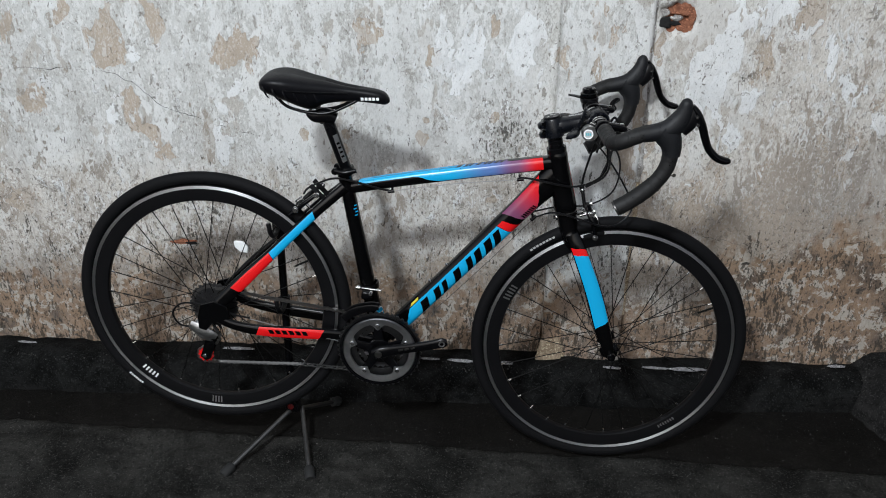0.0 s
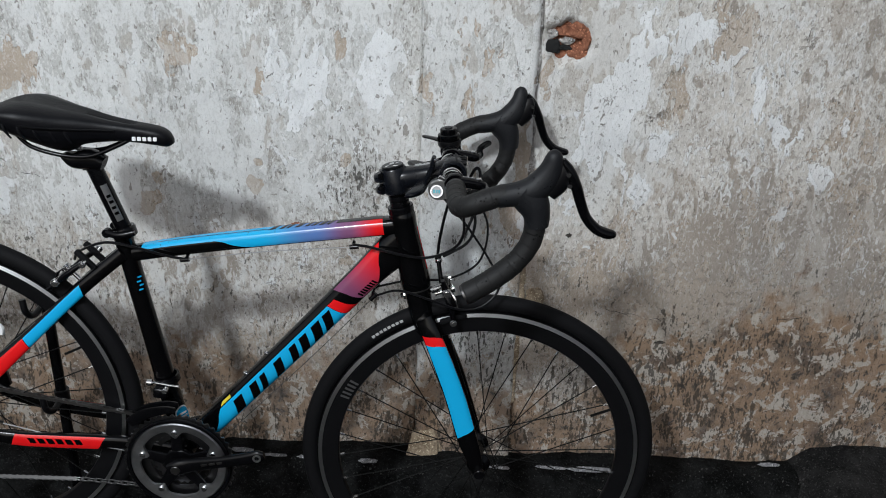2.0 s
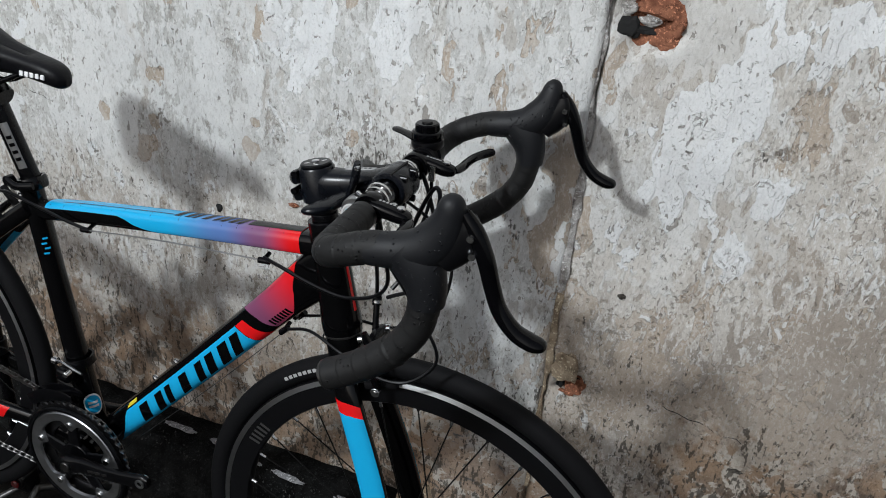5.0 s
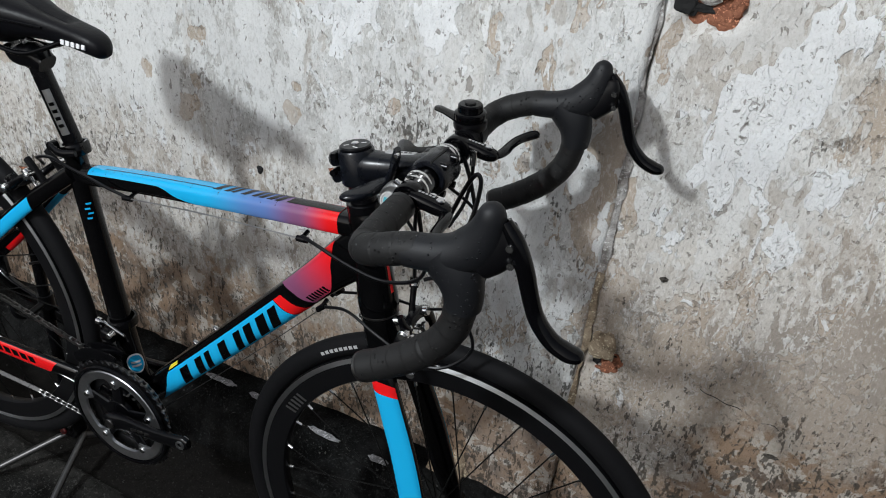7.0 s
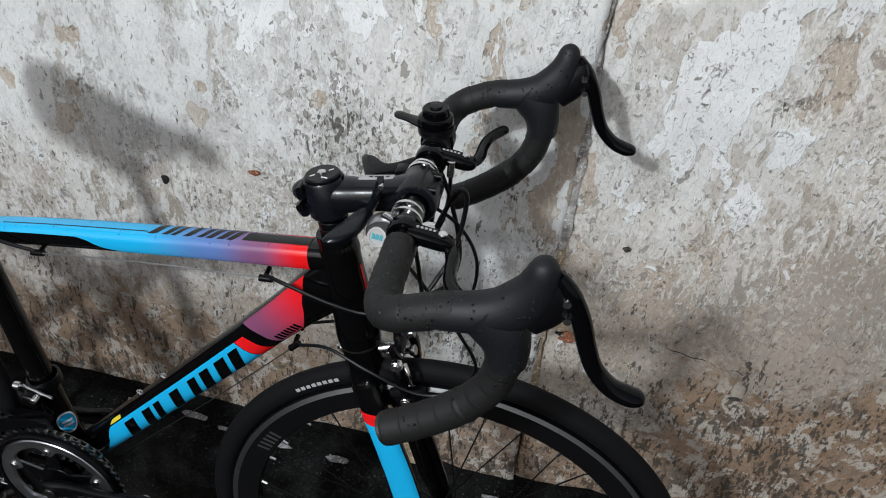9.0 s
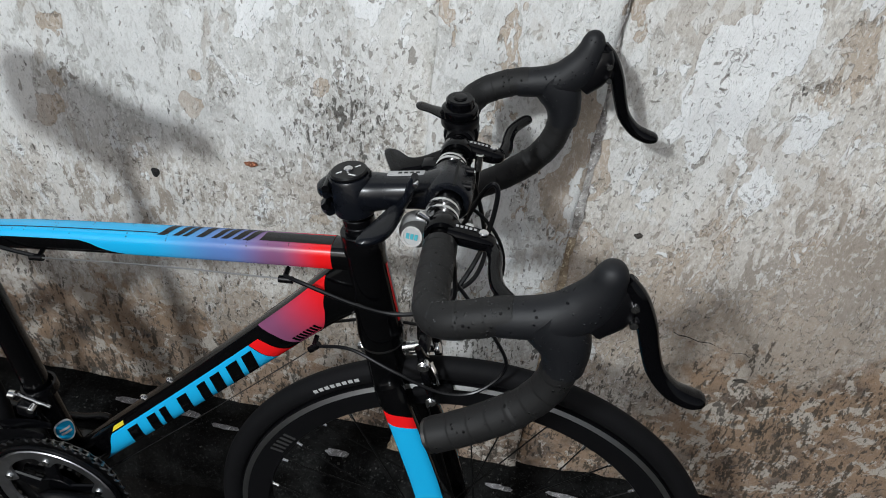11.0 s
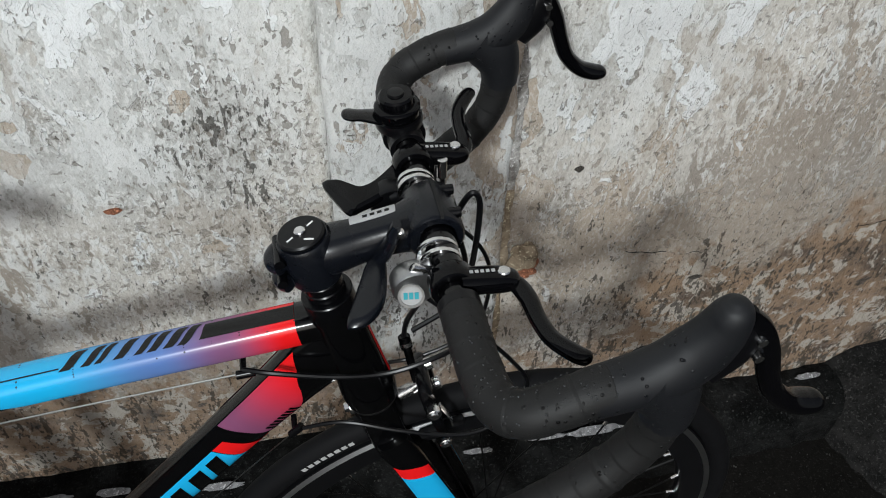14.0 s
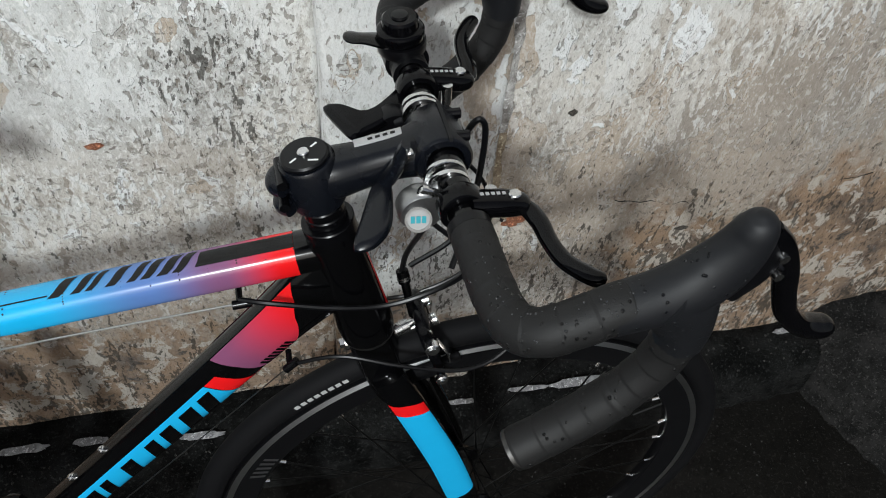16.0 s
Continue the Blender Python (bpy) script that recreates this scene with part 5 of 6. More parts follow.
# crankset
ring_c = BB + Vector((0, -0.056, -0.002))
crankset = part("spider", joined(disc(0.030, 0.010, ring_c + Vector((0, 0.002, 0)), n=28), *[sweep([(*(ring_c + Vector((0.02 * math.cos(a), 0.001, 0.02 * math.sin(a)))), 0.004, 0.013), (*(ring_c + Vector((0.076 * math.cos(a), 0.001, 0.076 * math.sin(a)))), 0.0035, 0.009)], n=10, power=2.8) for a in [radians(d) for d in (20, 92, 164, 236, 308)]]), SATIN, bike, "triple chainset with a silver guard")


def toothed(radius, inner, teeth, thick, centre):
    outline = []
    for k in range(teeth):
        for f, r in ((0.0, radius - 0.0045), (0.3, radius), (0.5, radius), (0.8, radius - 0.0045)):
            a = 2 * math.pi * (k + f) / teeth
            outline.append((r * math.cos(a), r * math.sin(a)))
    bm = bmesh.new()
    rows = []
    n = len(outline)
    for y in (-thick / 2, thick / 2):
        rows.append([bm.verts.new(Vector(centre) + Vector((x, y, z))) for x, z in outline])
        rows.append([bm.verts.new(Vector(centre) + Vector((inner * math.cos(math.atan2(z, x)), y, inner * math.sin(math.atan2(z, x))))) for x, z in outline])
    o0, i0, o1, i1 = rows
    for k in range(n):
        j = (k + 1) % n
        for q in ((o0[k], o0[j], i0[j], i0[k]), (o1[j], o1[k], i1[k], i1[j]), (o0[j], o0[k], o1[k], o1[j]), (i0[k], i0[j], i1[j], i1[k])):
            bm.faces.new(q)
    return bm


part("outer_chainring", toothed(0.1068, 0.080, 48, 0.003, ring_c + Vector((0, 0.003, 0))), RING, crankset, smooth=False)
part("middle_chainring", toothed(0.084, 0.060, 40, 0.003, ring_c + Vector((0, 0.010, 0))), RING, crankset, smooth=False)
part("inner_chainring", toothed(0.060, 0.046, 28, 0.003, ring_c + Vector((0, 0.017, 0))), RING, crankset, smooth=False)


def guard_ring():
    """The silver ring inside the teeth, with five lobes towards the spider."""
    rings = []
    for k in range(120):
        a = 2 * math.pi * k / 120
        dip = max(0, math.cos(5 * (a - radians(20)))) ** 3
        inner = 0.0735 - 0.017 * dip
        rings.append([ring_c + Vector((r * math.cos(a), y, r * math.sin(a))) for r, y in ((inner, 0.0), (inner + 0.0015, -0.004), (0.0895, -0.0055), (0.0925, -0.002), (0.0925, 0.001))])
    return rings_mesh(rings, loop=True)


part("chain_guard", guard_ring(), WORN, crankset, "worn dark steel ring")
part("outer_guard", lathe([(0.0930, -0.003), (0.0938, -0.0062), (0.0985, -0.0062), (0.1000, -0.004), (0.1000, -0.001), (0.0930, -0.001)], 96, ring_c), SATIN, crankset, "black guard ring")
for d in (20, 92, 164, 236, 308):
    a = radians(d)
    part("ring_bolt", disc(0.0055, 0.005, ring_c + Vector((0.0705 * math.cos(a), -0.005, 0.0705 * math.sin(a))), n=14), CHROME, crankset)
CRANK_WAY = Vector((0.165, 0, 0.042)).normalized()
for s in (-1, 1):
    d = CRANK_WAY * (1 if s < 0 else -1)
    c = BB + Vector((0, 0.072 * s, 0))
    arm = part("crank_arm", sweep([(*(c - d * 0.016), 0.008, 0.012), (*c, 0.010, 0.0165), (*(c + d * 0.03), 0.0085, 0.0145), (*(c + d * 0.09 + Vector((0, 0.008 * s, 0))), 0.007, 0.0120), (*(c + d * 0.145 + Vector((0, 0.012 * s, 0))), 0.0065, 0.0125), (*(c + d * 0.165 + Vector((0, 0.012 * s, 0))), 0.0060, 0.0130), (*(c + d * 0.176 + Vector((0, 0.012 * s, 0))), 0.0050, 0.007)], n=16, step=5, power=2.6), SATIN, crankset, "black crank arm without a pedal")
    part("pedal_thread", lathe([(0.0045, -0.0075), (0.0078, -0.0075), (0.0078, 0.0075), (0.0045, 0.0075)], 20, c + d * 0.163 + Vector((0, 0.012 * s, 0))), STEEL, arm)
    part("crank_bolt", disc(0.009, 0.004, c + Vector((0, 0.010 * s, 0)), n=18), GUNMETAL, arm)
    for k in range(3):
        q = c + d * (0.058 + 0.016 * k) + Vector((0, (0.0125 + 0.0012 * k) * s, 0.002))
        part("printed_bar", box((0.012, 0.0012, 0.005), Matrix.Translation(q) @ pose(0, 0, 0, 0, -14, -3 * s), 0.0003), GUNMETAL, arm)

# cassette, derailleurs, chain
hub_c = RH + Vector((0, -0.030, 0))
cassette = part("freewheel", disc(0.022, 0.034, hub_c, n=24), RING, bike, "black seven-speed freewheel")
for k in range(7):
    r = 0.062 - 0.0058 * k
    part("sprocket", toothed(r, r - 0.016, 28 - 2 * k, 0.0018, RH + Vector((0, -0.018 - 0.0045 * k, 0))), RING, cassette, smooth=False)
hang = Vector((-0.672, -0.050, 0.398))
J1, J2 = Vector((-0.668, -0.046, 0.352)), Vector((-0.690, -0.046, 0.300))
mech = part("rear_derailleur", joined(sweep([(*hang, 0.010, 0.012), (*(hang + Vector((-0.024, -0.006, -0.008))), 0.011, 0.013), (*(hang + Vector((-0.012, -0.012, -0.030))), 0.010, 0.012), (*J1, 0.010, 0.013)], n=14, step=5, power=2.6), disc(0.012, 0.018, hang, n=18)), STEEL, bike, "steel rear derailleur with red jockey wheel")
part("mech_cover", sweep([(-0.712, -0.066, 0.398, 0.004, 0.010), (-0.690, -0.070, 0.386, 0.006, 0.016), (-0.664, -0.069, 0.372, 0.005, 0.013), (-0.650, -0.066, 0.362, 0.003, 0.008)], n=12, step=4), STEEL, mech)
for y in (-0.0085, 0.0085):
    part("cage_plate", prism([(-0.676, 0.366), (-0.655, 0.362), (-0.662, 0.330), (-0.676, 0.292), (-0.690, 0.286), (-0.702, 0.298), (-0.690, 0.330)], 0.002, Matrix.Translation((0, -0.046 + y, 0)), 0.0005), BLACK, mech)
part("jockey_wheel", toothed(0.020, 0.005, 11, 0.006, J1), PLASTIC, mech, smooth=False)
part("jockey_wheel", toothed(0.020, 0.005, 11, 0.0075, J2), RED, mech, "red plastic jockey wheel", smooth=False)
for j in (J1, J2):
    part("jockey_bolt", disc(0.005, 0.026, j, n=12), CHROME, mech)
part("front_derailleur", joined(sweep([(-0.330, -0.052, 0.418, 0.0012, 0.010), (-0.300, -0.052, 0.438, 0.0012, 0.011), (-0.262, -0.052, 0.449, 0.0012, 0.009), (-0.240, -0.052, 0.450, 0.0012, 0.006)], n=10, step=5), sweep([(-0.330, -0.034, 0.418, 0.0012, 0.010), (-0.300, -0.034, 0.438, 0.0012, 0.011), (-0.262, -0.034, 0.449, 0.0012, 0.009), (-0.240, -0.034, 0.450, 0.0012, 0.006)], n=10, step=5), box((0.026, 0.02, 0.022), pose(-0.272, -0.028, 0.474, 0, 8, 0), 0.005, 3)), SATIN, bike, "black front derailleur")
part("derailleur_band", lathe([(0.020, -0.007), (0.0235, -0.007), (0.0235, 0.007), (0.020, 0.007)], 28, (-0.2685, 0, 0.487), (-0.10, 0, 0.6)), SATIN, bike)
part("derailleur_bolt", joined(rod((-0.300, -0.020, 0.490), (-0.236, -0.030, 0.487), 0.0025), disc(0.006, 0.01, (-0.292, -0.026, 0.492), (1, 0, 0), 12), disc(0.005, 0.012, (-0.262, -0.034, 0.481), n=12)), CHROME, bike)


def chain_links():
    """The chain's way: along the top run, round the ring, back to the cage, up to the sprocket."""
    r1, r2 = 0.0800, 0.052
    a = hub_c + Vector((0, -0.004, 0))
    pts = []
    for d in np.linspace(250, 98, 12):
        pts.append((a.x + r2 * math.cos(radians(d)) if d < 245 else a.x - 0.01, -0.035, a.z + r2 * math.sin(radians(d))))
    for d in np.linspace(98, -95, 26):
        pts.append((BB.x + r1 * math.cos(radians(d)), -0.036, BB.z + r1 * math.sin(radians(d))))
    pts += [(-0.45, -0.042, 0.276), (-0.66, -0.046, 0.278)]
    pts += [(J2.x + 0.020 * math.cos(radians(d)), -0.046, J2.z + 0.020 * math.sin(radians(d))) for d in (-100, -150, 160, 120)]
    pts += [(J1.x + 0.020 * math.cos(radians(d)), -0.046, J1.z + 0.020 * math.sin(radians(d))) for d in (-60, 0, 50)]
    return pts


way = np.array(chain_links() + [chain_links()[0]])
run = np.r_[0, np.cumsum(np.linalg.norm(np.diff(way, axis=0), axis=1))]
pitch = 0.0127
marks = np.arange(0, run[-1] - pitch, pitch)
centres = np.stack([np.interp(marks + pitch / 2, run, way[:, k]) for k in range(3)], 1)
heads = np.stack([np.interp(marks + pitch * 0.9, run, way[:, k]) - np.interp(marks + pitch * 0.1, run, way[:, k]) for k in range(3)], 1)
link_meshes = []
LINK = paint("oiled_chain_steel", (0.21, 0.205, 0.20), 0.36, 1.0, wear=0.4, bump=0.1)
for wide in (0.0062, 0.0046):
    b = joined(*[prism([(-0.0085, 0), (-0.006, 0.0038), (-0.002, 0.0028), (0.002, 0.0028), (0.006, 0.0038), (0.0085, 0), (0.006, -0.0038), (0.002, -0.0028), (-0.002, -0.0028), (-0.006, -0.0038)], 0.0012, Matrix.Translation((0, y, 0)), 0) for y in (-wide / 2, wide / 2)], *[disc(0.0034, wide, (x, 0, 0), n=8, bevel=0) for x in (-0.00635, 0.00635)])
    me = bpy.data.meshes.new("link")
    bmesh.ops.recalc_face_normals(b, faces=b.faces)
    b.to_mesh(me)
    b.free()
    me.materials.append(LINK)
    link_meshes.append(me)
for k, (c, h) in enumerate(zip(centres, heads)):
    link = new("chain_link", link_meshes[k % 2])
    link.parent = crankset
    link.matrix_local = Matrix.LocRotScale(Vector(c), Vector((1, 0, 0)).rotation_difference(Vector(h)), None)

# cables
for name, pts, r in (
    ("rear_brake_cable", [(0.274, -0.063, 0.905), (0.281, -0.058, 0.860), (0.282, -0.045, 0.815), (0.262, -0.034, 0.784), (0.220, -0.032, 0.768), (0.175, -0.032, 0.772), (0.120, -0.026, 0.782), (0.092, -0.016, 0.781)], 0.0025),
    ("front_brake_cable", [(0.262, -0.040, 0.902), (0.256, -0.030, 0.872), (0.248, -0.010, 0.828), (0.242, 0.012, 0.782), (0.240, 0.020, 0.752)], 0.0027),
    ("lever_cable", [(0.272, 0.062, 0.915), (0.286, 0.061, 0.883), (0.301, 0.058, 0.835), (0.306, 0.050, 0.800), (0.292, 0.035, 0.770), (0.250, 0.030, 0.745)], 0.0027),
    ("gear_cable", [(0.245, -0.048, 0.886), (0.285, -0.050, 0.840), (0.330, -0.040, 0.770), (0.350, -0.035, 0.720), (0.323, -0.046, 0.686), (0.283, -0.052, 0.680), (0.226, -0.048, 0.696), (0.173, -0.034, 0.704), (0.128, -0.022, 0.686)], 0.0021),
    ("gear_cable", [(0.245, 0.048, 0.886), (0.300, 0.056, 0.850), (0.328, 0.050, 0.800), (0.315, 0.036, 0.735), (0.260, 0.034, 0.700), (0.190, 0.034, 0.694), (0.126, 0.022, 0.683)], 0.0021),
    ("loop_cable", [(0.276, 0.028, 0.850), (0.287, 0.030, 0.882), (0.298, 0.030, 0.907), (0.3055, 0.029, 0.913), (0.310, 0.028, 0.900), (0.307, 0.022, 0.862), (0.297, 0.008, 0.825), (0.276, -0.020, 0.790)], 0.0028),
    ("rear_brake_housing", [(-0.205, -0.014, 0.741), (-0.240, -0.020, 0.750), (-0.290, -0.030, 0.768), (-0.335, -0.030, 0.775), (-0.375, -0.020, 0.760), (-0.410, 0.010, 0.735), (-0.425, 0.028, 0.715)], 0.0025),
    ("mech_housing", [(-0.560, -0.064, 0.418), (-0.600, -0.066, 0.428), (-0.660, -0.070, 0.452), (-0.720, -0.070, 0.458), (-0.752, -0.066, 0.430), (-0.742, -0.062, 0.395), (-0.710, -0.060, 0.385)], 0.0025),
):
    part(name, cable(pts, r), PLASTIC, bike, "thin black cable housing", m=STEER if name in ("front_brake_cable", "lever_cable", "loop_cable") else None)
part("bare_cable", cable([(0.092, -0.017, 0.777), (-0.06, -0.0185, 0.7635), (-0.205, -0.016, 0.7415)], 0.0010, 3), STEEL, bike)
part("bare_cable", cable([(0.126, -0.020, 0.681), (0.0, -0.014, 0.540), (-0.19, -0.012, 0.340)], 0.0007, 3), GUNMETAL, bike)
part("bare_cable", cable([(-0.24, -0.03, 0.320), (-0.40, -0.058, 0.370), (-0.560, -0.066, 0.417)], 0.0012, 3), STEEL, bike)
for p, d in (((0.092, -0.018, 0.7775), (-0.98, 0.02, -0.12)), ((0.126, -0.022, 0.683), (-0.7, 0, -0.72)), ((0.126, 0.022, 0.683), (-0.7, 0, -0.72)), ((-0.205, -0.015, 0.741), (0.98, 0, 0.13))):
    p, d = Vector(p), Vector(d).normalized()
    part("cable_stop", joined(rod(p - d * 0.010, p + d * 0.006, 0.0042, 12), rod(p, p + Vector((0, 0.016 if p.y < 0 else -0.016, 0.004)), 0.003, 8)), SATIN, bike)
for u in (0.187, 0.249):
    q = down.skin(u, 92, 0.001)
    part("bottle_boss", joined(disc(0.0045, 0.005, q, (-0.72, 0, 0.69), 12), disc(0.003, 0.009, q, (-0.72, 0, 0.69), 8)), CHROME, bike)

# reflector in the rear spokes
part("spoke_reflector", prism([(-0.020, 0.010), (0.002, 0.016), (0.018, 0.004), (0.020, -0.012), (0.000, -0.014), (-0.016, -0.004)], 0.008, pose(-0.588, 0.01, 0.578, 0, 15, 0), 0.002), CLEAR, rear_wheel, "clear white plastic reflector")


def drops(name, rings, count, seed, parent, m=None, up=0.3, size=(0.0003, 0.0009)):
    """Rain drops sitting on the upward side of a swept skin."""
    pick = random.Random(seed)
    mids = [sum(ring, Vector()) / len(ring) for ring in rings]
    verts, faces = [], []
    while count:
        k = pick.randrange(len(rings))
        p = Vector(pick.choice(rings[k]))
        q = Vector(pick.choice(rings[min(k + 1, len(rings) - 1)]))
        if (q - p).length > 0.02:
            q = p
        f = p.lerp(q, pick.random())
        n = (f - mids[k]).normalized()
        if n.z < up:
            continue
        count -= 1
        r = pick.uniform(*size)
        a = n.orthogonal().normalized()
        b = n.cross(a)
        base = len(verts)
        for h, w in ((0.0, 1.0), (0.45, 0.82), (0.75, 0.45)):
            for j in range(7):
                t = 2 * math.pi * j / 7
                v = f + n * (h * r) + (a * math.cos(t) + b * math.sin(t)) * (r * w)
                verts.append((m @ v) if m is not None else v)
        v = f + n * (0.85 * r)
        verts.append((m @ v) if m is not None else v)
        for row in (0, 1):
            for j in range(7):
                faces.append((base + 7 * row + j, base + 7 * row + (j + 1) % 7, base + 7 * row + 7 + (j + 1) % 7, base + 7 * row + 7 + j))
        for j in range(7):
            faces.append((base + 14 + j, base + 14 + (j + 1) % 7, base + 21))
    me = bpy.data.meshes.new(name)
    me.from_pydata(verts, [], faces)
    me.polygons.foreach_set("use_smooth", [True] * len(faces))
    me.materials.append(WATER)
    ob = new(name, me)
    ob.parent = parent
    return tagged(ob, "tiny clear rain drops", kind="stuff")


near_rows = [(*p, 0.0168, 0.0168) for p in spline([(x, -y, z) for x, y, z in BAR[2:9]], 12)]
drops("dew", sweep_rings(near_rows, (0, 0, 1), 40), 110, 3, handlebar, BENT)
drops("dew", sweep_rings([(*p, 0.0168, 0.0168) for p in spline([(x, y, z) for x, y, z in BAR[2:9]], 12)], (0, 0, 1), 40), 50, 4, handlebar, BENT)
drops("dew", sweep_rings(top.rows, (0, 1, 0), 40, 2.9), 160, 5, top_tube, None, 0.6, (0.0005, 0.0011))
drops("dew", sweep_rings([(*STEM_A.lerp(CLAMP, f), 0.0172, 0.0165) for f in (0.2, 0.4, 0.6, 0.8)], (0, 1, 0), 40, 2.3), 60, 6, stem, STEER, 0.4, (0.0005, 0.0011))

# ---- the stand that holds the rear wheel up ----
DARKRED = paint("dark_red_plastic", (0.12, 0.006, 0.006), 0.4)
LEG = paint("scuffed_steel", (0.11, 0.108, 0.106), 0.42, 0.9, grain=120, wear=0.45, bump=0.2)
stand = new("bicycle_stand")
stand.location = (-0.502, 1.785, -0.006)
tagged(stand, "steel tripod bicycle stand with black pole and rubber feet", "stand")
pole = part("pole", sweep([(0, 0, 0.085, 0.010), (0.003, 0, 0.30, 0.010), (0.010, 0, 0.66, 0.010)], n=16, step=4), SATIN, stand)
part("joint", joined(box((0.036, 0.036, 0.045), pose(0, 0, 0.10), 0.006, 3), disc(0.016, 0.046, (0, 0, 0.105), n=20)), PLASTIC, stand)
part("joint_knob", disc(0.009, 0.006, (0, -0.026, 0.105), n=20, bevel=0.002), DARKRED, stand, "red plastic knob")
for z, x in ((0.155, 0.02), (0.150, -0.018)):
    part("joint_screw", rod((x, -0.022, z - 0.03), (x, -0.022, z), 0.003), CHROME, stand)
for z in (0.42, 0.63):
    hook = part("hook", joined(sweep([(0.008, 0, z, 0.006), (0.008, -0.045, z - 0.004, 0.006), (0.004, -0.062, z + 0.010, 0.006), (0.000, -0.060, z + 0.035, 0.006)], n=10, step=5, side=(1, 0, 0)), lathe([(0.0095, -0.014), (0.014, -0.014), (0.014, 0.014), (0.0095, 0.014)], 20, (0.006, 0, z), (0, 0, 1))), PLASTIC, stand)
for start, tip in (((-0.004, -0.012, 0.085), (-0.141, -0.186, 0.012)), ((0.027, -0.008, 0.080), (0.079, -0.188, 0.012)), ((0.027, 0.004, 0.080), (0.095, 0.130, 0.012))):
    a, b = Vector(start), Vector(tip)
    leg = part("leg", sweep([(*(a - (b - a) * 0.06), 0.0066), (*a, 0.0066), (*a.lerp(b, 0.5), 0.0066), (*b, 0.0066)], n=14, step=4), LEG, stand, "scuffed grey steel tube leg")
    d = (b - a).normalized()
    part("rubber_foot", lathe([(0, -0.012), (0.012, -0.012), (0.0140, -0.008), (0.0132, 0.020), (0.0100, 0.024), (0, 0.024)], 20, b, -d, False), FOOT, leg)

# ---- marks on the wall ----
MUD = stone_material("dark_dirt", (0.03, 0.026, 0.022), (0.09, 0.08, 0.07), 0.95, 60.0)


def chunk(size, seed, jag=0.25, n=2):
    """A broken lump of brick or plaster."""
    bm = bmesh.new()
    bmesh.ops.create_icosphere(bm, subdivisions=n, radius=0.5)
    for v in bm.verts:
        v.co *= 1 + jag * rough(v.co.x + seed, v.co.y, v.co.z, 2.4, 3)
    bm.transform(Matrix.Diagonal((*size, 1)))
    return bm


def broken(name, at, seed, label, lumps):
    """What shows in a hole of the plaster: bare brick, crumbs, black lumps painted as the shade of its depth."""
    first = None
    for k, (x, z, sx, sz, deep, mat) in enumerate(lumps):
        ob = part(name if first is None else ("brick_fragment" if mat is BRICK else "crumb"), chunk((sx, 0.012, sz), seed + k, 0.45, 3), mat, wall if first is None else first, label if first is None else "", smooth=False)
        ob.location = (at[0], at[1] + deep, at[2]) if first is None else (x, deep - lumps[0][4], z)
        first = first or ob


broken("bare_brick", (0.486, 2.060, 1.086), 2.0, "bare red brick in a hole of the plaster", ((0, 0, 0.086, 0.072, 0.022, BRICK), (0.012, 0.022, 0.062, 0.030, 0.008, BRICK), (-0.030, -0.010, 0.030, 0.030, 0.012, PIT_BLACK), (0.020, -0.020, 0.044, 0.028, 0.009, BRICK), (-0.004, 0.002, 0.030, 0.016, 0.010, MORTAR), (-0.006, -0.012, 0.034, 0.010, 0.013, PIT_BLACK), (0.033, 0.004, 0.018, 0.034, 0.006, BRICK), (-0.034, 0.016, 0.020, 0.016, 0.008, MORTAR)))
broken("bare_brick", (0.467, 2.060, 0.474), 5.0, "bare red brick in a small hole", ((0, 0, 0.058, 0.046, 0.024, BRICK), (-0.004, 0.013, 0.040, 0.010, 0.022, PIT_BLACK), (0.008, -0.006, 0.026, 0.020, 0.016, BRICK), (-0.015, -0.003, 0.014, 0.018, 0.018, PIT_BLACK), (-0.004, -0.014, 0.030, 0.010, 0.014, BRICK)))
broken("bare_brick", (-0.868, 2.088, 0.432), 8.0, "bare red brick in a long slit", ((-0.006, 0, 0.080, 0.016, 0.008, BRICK), (0.024, -0.003, 0.034, 0.008, 0.004, PIT_BLACK)))
broken("chipped_spot", (-0.233, 2.084, 0.627), 11.0, "small black chip in the whitewash", ((0, 0, 0.015, 0.019, 0.004, PIT_BLACK),))
broken("chipped_spot", (-0.075, 2.084, 0.672), 13.0, "small orange chip in the whitewash", ((0, 0, 0.022, 0.008, 0.004, BRICK),))
broken("chipped_spot", (0.522, 2.057, 0.676), 15.0, "dark spot in the plaster", ((0, 0, 0.013, 0.012, 0.005, MUD),))
broken("chipped_spot", (0.757, 2.056, 0.416), 17.0, "dark slit in the plaster", ((0, 0, 0.026, 0.008, 0.005, MUD),))

OCHRE = stone_material("ochre_plaster", (0.20, 0.145, 0.095), (0.44, 0.35, 0.25), 0.92, 30.0)
# mortar smeared along the joint between the plaster panels
def seam(low, high, count, mat, label):
    rows = []
    for k in range(count):
        z = low + (high - low) * k / (count - 1)
        w = 0.0055 + 0.008 * rough(0, 0, z, 12, 4) + (0.003 if 0.5 < z < 0.85 else 0)
        rows.append(((0.427 if z < 0.95 else 0.4235) + 0.003 * rough(z, 2, 0, 3, 3) + 0.0018 * rough(z, 5, 0, 38, 3), 2.0585, z, max(0.003, w), 0.0032 + 0.002 * rough(z, 0, 4, 14, 3)))
    part("mortar_seam", sweep(rows, side=(1, 0, 0), n=12), mat, wall, label)


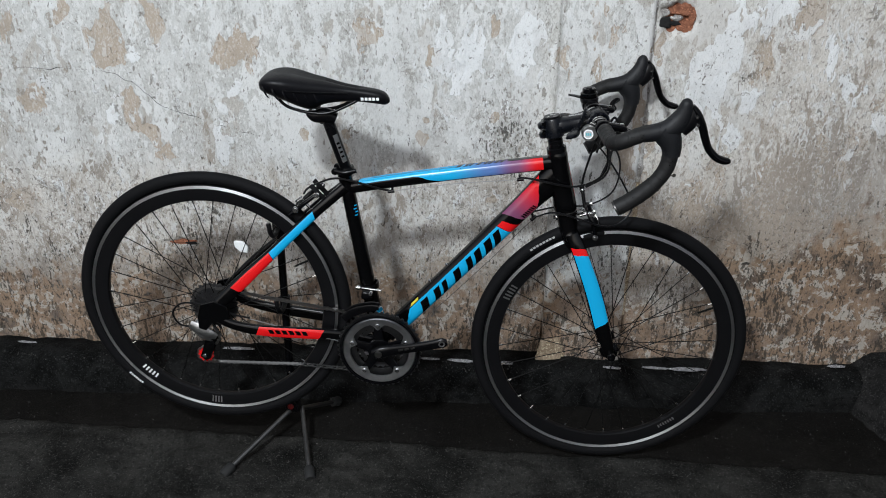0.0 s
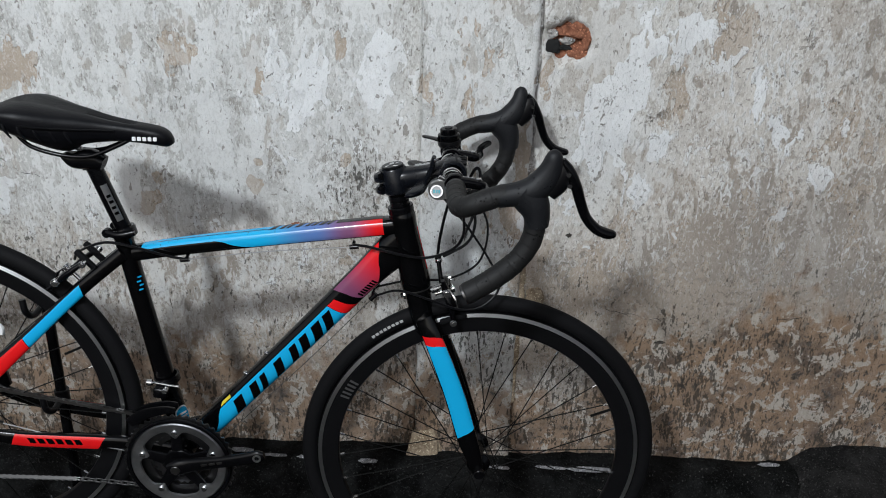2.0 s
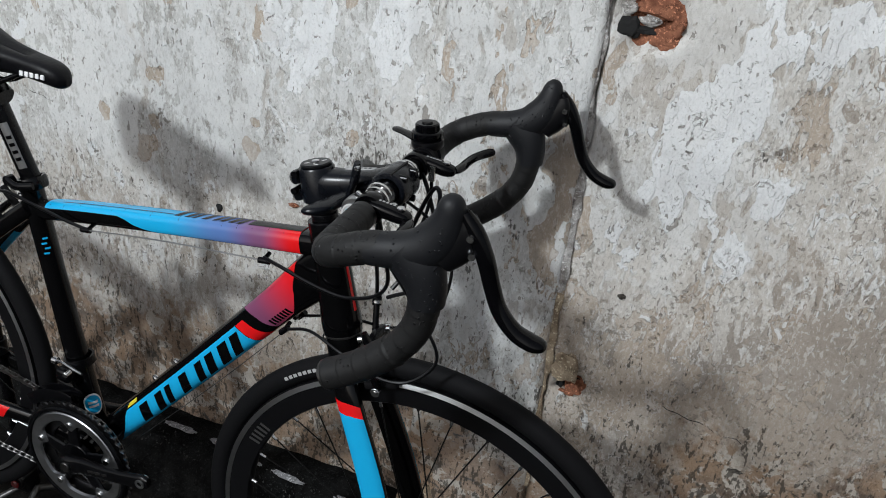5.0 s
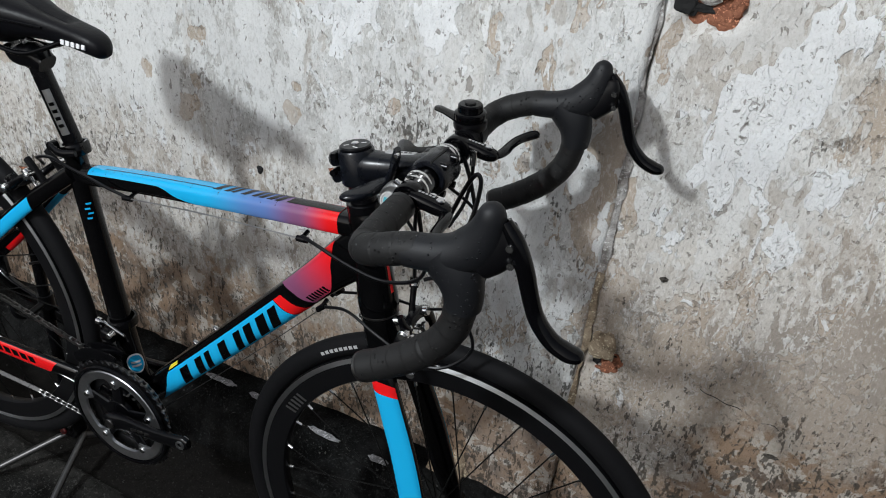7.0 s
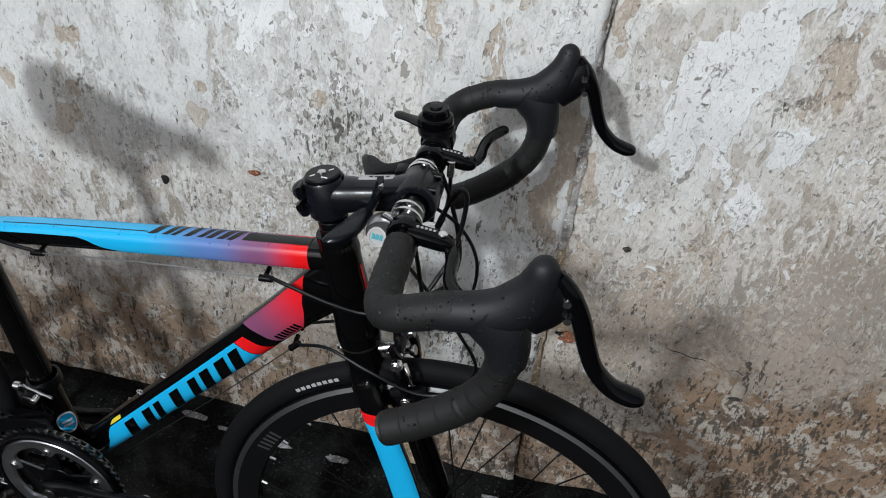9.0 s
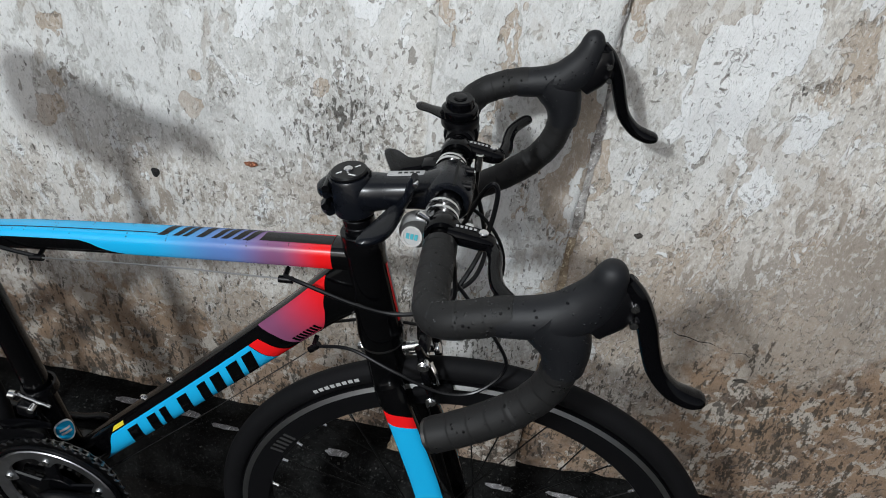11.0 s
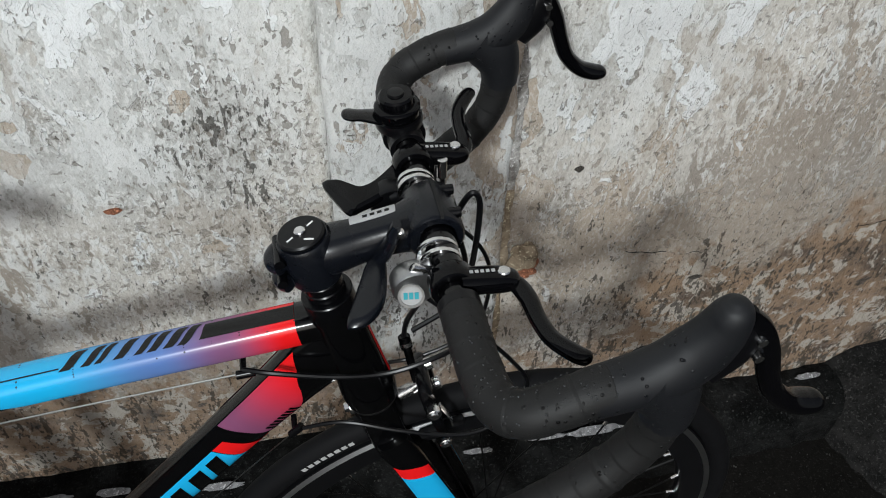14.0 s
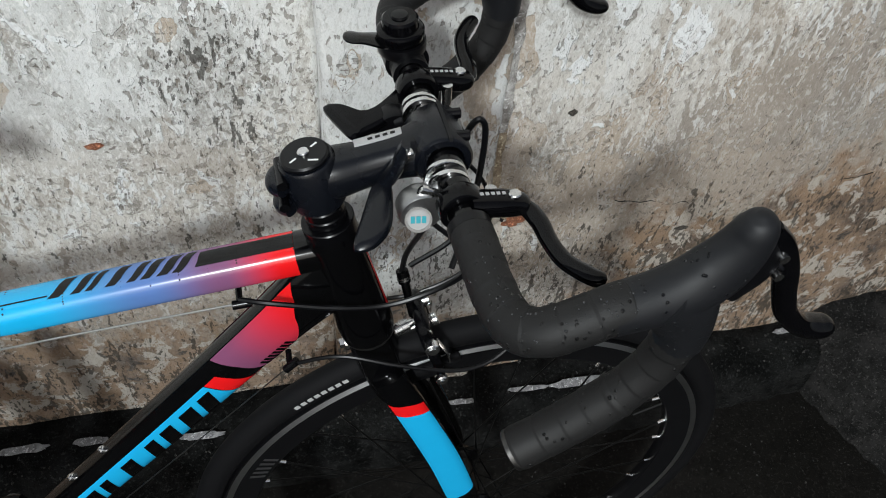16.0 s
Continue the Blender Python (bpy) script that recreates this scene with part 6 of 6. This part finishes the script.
seam(0.24, 0.66, 80, OCHRE, "rough tan mortar seam")
seam(0.655, 1.37, 120, MORTAR, "rough grey mortar seam")
part("plaster_flap", chunk((0.044, 0.016, 0.058), 21.0, 0.45, 3), OCHRE, wall, "tan flap of loose plaster over a hole").location = (0.459, 2.056, 0.520)
part("plaster_lump", chunk((0.080, 0.035, 0.12), 4.0, 0.5, 3), OCHRE, wall, "pale lump of plaster at the wall's foot").location = (0.225, 2.050, 0.105)


def crack(points, y):
    """A thin dark crack that wanders along its points."""
    rows = spline(points, 10)
    line = [(x + 0.002 * rough(x, z, 1, 60, 3), y - 0.0005 + 0.001 * rough(x, z, 5, 40, 2), z + 0.006 * rough(x, z, 9, 40, 4), 0.0009, max(0.0001, 0.0002 + 0.0010 * rough(x, z, 4, 30, 3))) for x, z in rows]
    part("crack", sweep(line, n=6), PIT_BLACK, wall, "thin dark crack in the plaster")


crack([(-1.45, 0.945), (-1.20, 0.940), (-1.016, 0.934), (-0.951, 0.911), (-0.896, 0.868), (-0.862, 0.838), (-0.787, 0.815), (-0.697, 0.783), (-0.621, 0.765)], 2.088)
crack([(0.623, 0.498), (0.707, 0.479), (0.771, 0.470), (0.788, 0.462), (0.872, 0.469), (0.979, 0.475), (1.067, 0.491)], 2.060)

# ---- loose things on the ground ----
rng = random.Random(7)


def flake(name, x, y, z, length, width, seed, label, turn=0.0):
    """A thin torn strip of white material lying down."""
    outline = []
    for k in range(20):
        a = 2 * math.pi * k / 20
        r = 1 + 0.35 * rough(math.cos(a) * 2 + seed, math.sin(a) * 2, 0, 1.5, 3)
        outline.append((0.5 * length * r * math.copysign(abs(math.cos(a)) ** 0.7, math.cos(a)), 0.5 * width * r * math.sin(a)))
    bm = prism(outline, 0.003, pose(0, 0, 0, 90, 0, 0), 0.0006)
    ob = part(name, bm, FLAKE, None, label)
    ob.matrix_world = pose(x, y, z, 4, 0, turn)
    return tagged(ob, category="debris", group="white strips on the kerb")


for x, y, length, width in ((-0.135, 2.012, 0.060, 0.009), (-0.045, 2.006, 0.075, 0.013), (0.088, 2.0, 0.045, 0.014), (0.525, 1.995, 0.075, 0.010), (0.618, 1.992, 0.100, 0.016), (-0.725, 2.040, 0.10, 0.012), (-1.39, 2.045, 0.06, 0.008), (-0.325, 2.032, 0.08, 0.014), (-0.220, 2.028, 0.055, 0.014), (1.06, 2.03, 0.05, 0.012), (0.40, 1.99, 0.05, 0.010)):
    flake("white_strip", x, y, 0.100, length, width, x * 9, "torn dirty white strip lying on the kerb", rng.uniform(-5, 5))

def apron_place(x, y):
    edge = (x - 1.06 - 0.10 * (2.05 - y) / 0.3) / 0.10
    f = min(1, max(0, edge)) ** 0.5
    g = min(1, max(0, (y - 1.74 - 0.03 * rough(x, 1, 0, 6, 3)) / 0.05)) ** 0.6
    z = 0.16 * f * g * (0.7 + 0.3 * (y - 1.7) / 0.4) + 0.02 * rough(x, y, 0, 7, 4) * f
    return (x, y, z - 0.02)


apron_me = grid_mesh(spaced((1.0, 2.2, 0.015)), spaced((1.68, 2.12, 0.015)), apron_place)
apron_me.materials.append(LUMP)
tagged(new("concrete_apron", apron_me), "rough grey concrete lump against the wall", "concrete", kind="structure")


def grit(name, count, mat, label, xr, yr, zf, size):
    verts, faces = [], []
    for k in range(count):
        s = rng.uniform(*size)
        x, y = rng.uniform(*xr), rng.uniform(*yr)
        z = zf(x, y) + 0.2 * s
        base = len(verts)
        q = Euler((rng.uniform(0, 6), rng.uniform(0, 6), rng.uniform(0, 6))).to_matrix()
        stretch = (1, rng.uniform(0.5, 1), rng.uniform(0.3, 0.7))
        for v in ((1, 0, 0), (-1, 0, 0), (0, 1, 0), (0, -1, 0), (0, 0, 1), (0, 0, -1)):
            p = q @ Vector([0.5 * s * c * f for c, f in zip(v, stretch)])
            verts.append((x + p.x, y + p.y, z + p.z))
        for f in ((0, 2, 4), (2, 1, 4), (1, 3, 4), (3, 0, 4), (2, 0, 5), (1, 2, 5), (3, 1, 5), (0, 3, 5)):
            faces.append(tuple(base + i for i in f))
    me = bpy.data.meshes.new(name)
    me.from_pydata(verts, [], faces)
    me.materials.append(mat)
    return tagged(new(name, me), label, "grit", kind="stuff")


GRIT = stone_material("grey_grit", (0.014, 0.014, 0.013), (0.060, 0.058, 0.055), 0.85, 60.0)
grit("gravel", 1700, GRIT, "fine grey grit scattered on the ground", (-1.6, 1.5), (1.3, 1.93), ground_height, (0.0015, 0.006))
grit("kerb_rubble", 700, GRIT, "small pale crumbs along the kerb", (-1.6, 1.3), (1.965, 2.04), lambda x, y: 0.088, (0.0015, 0.008))
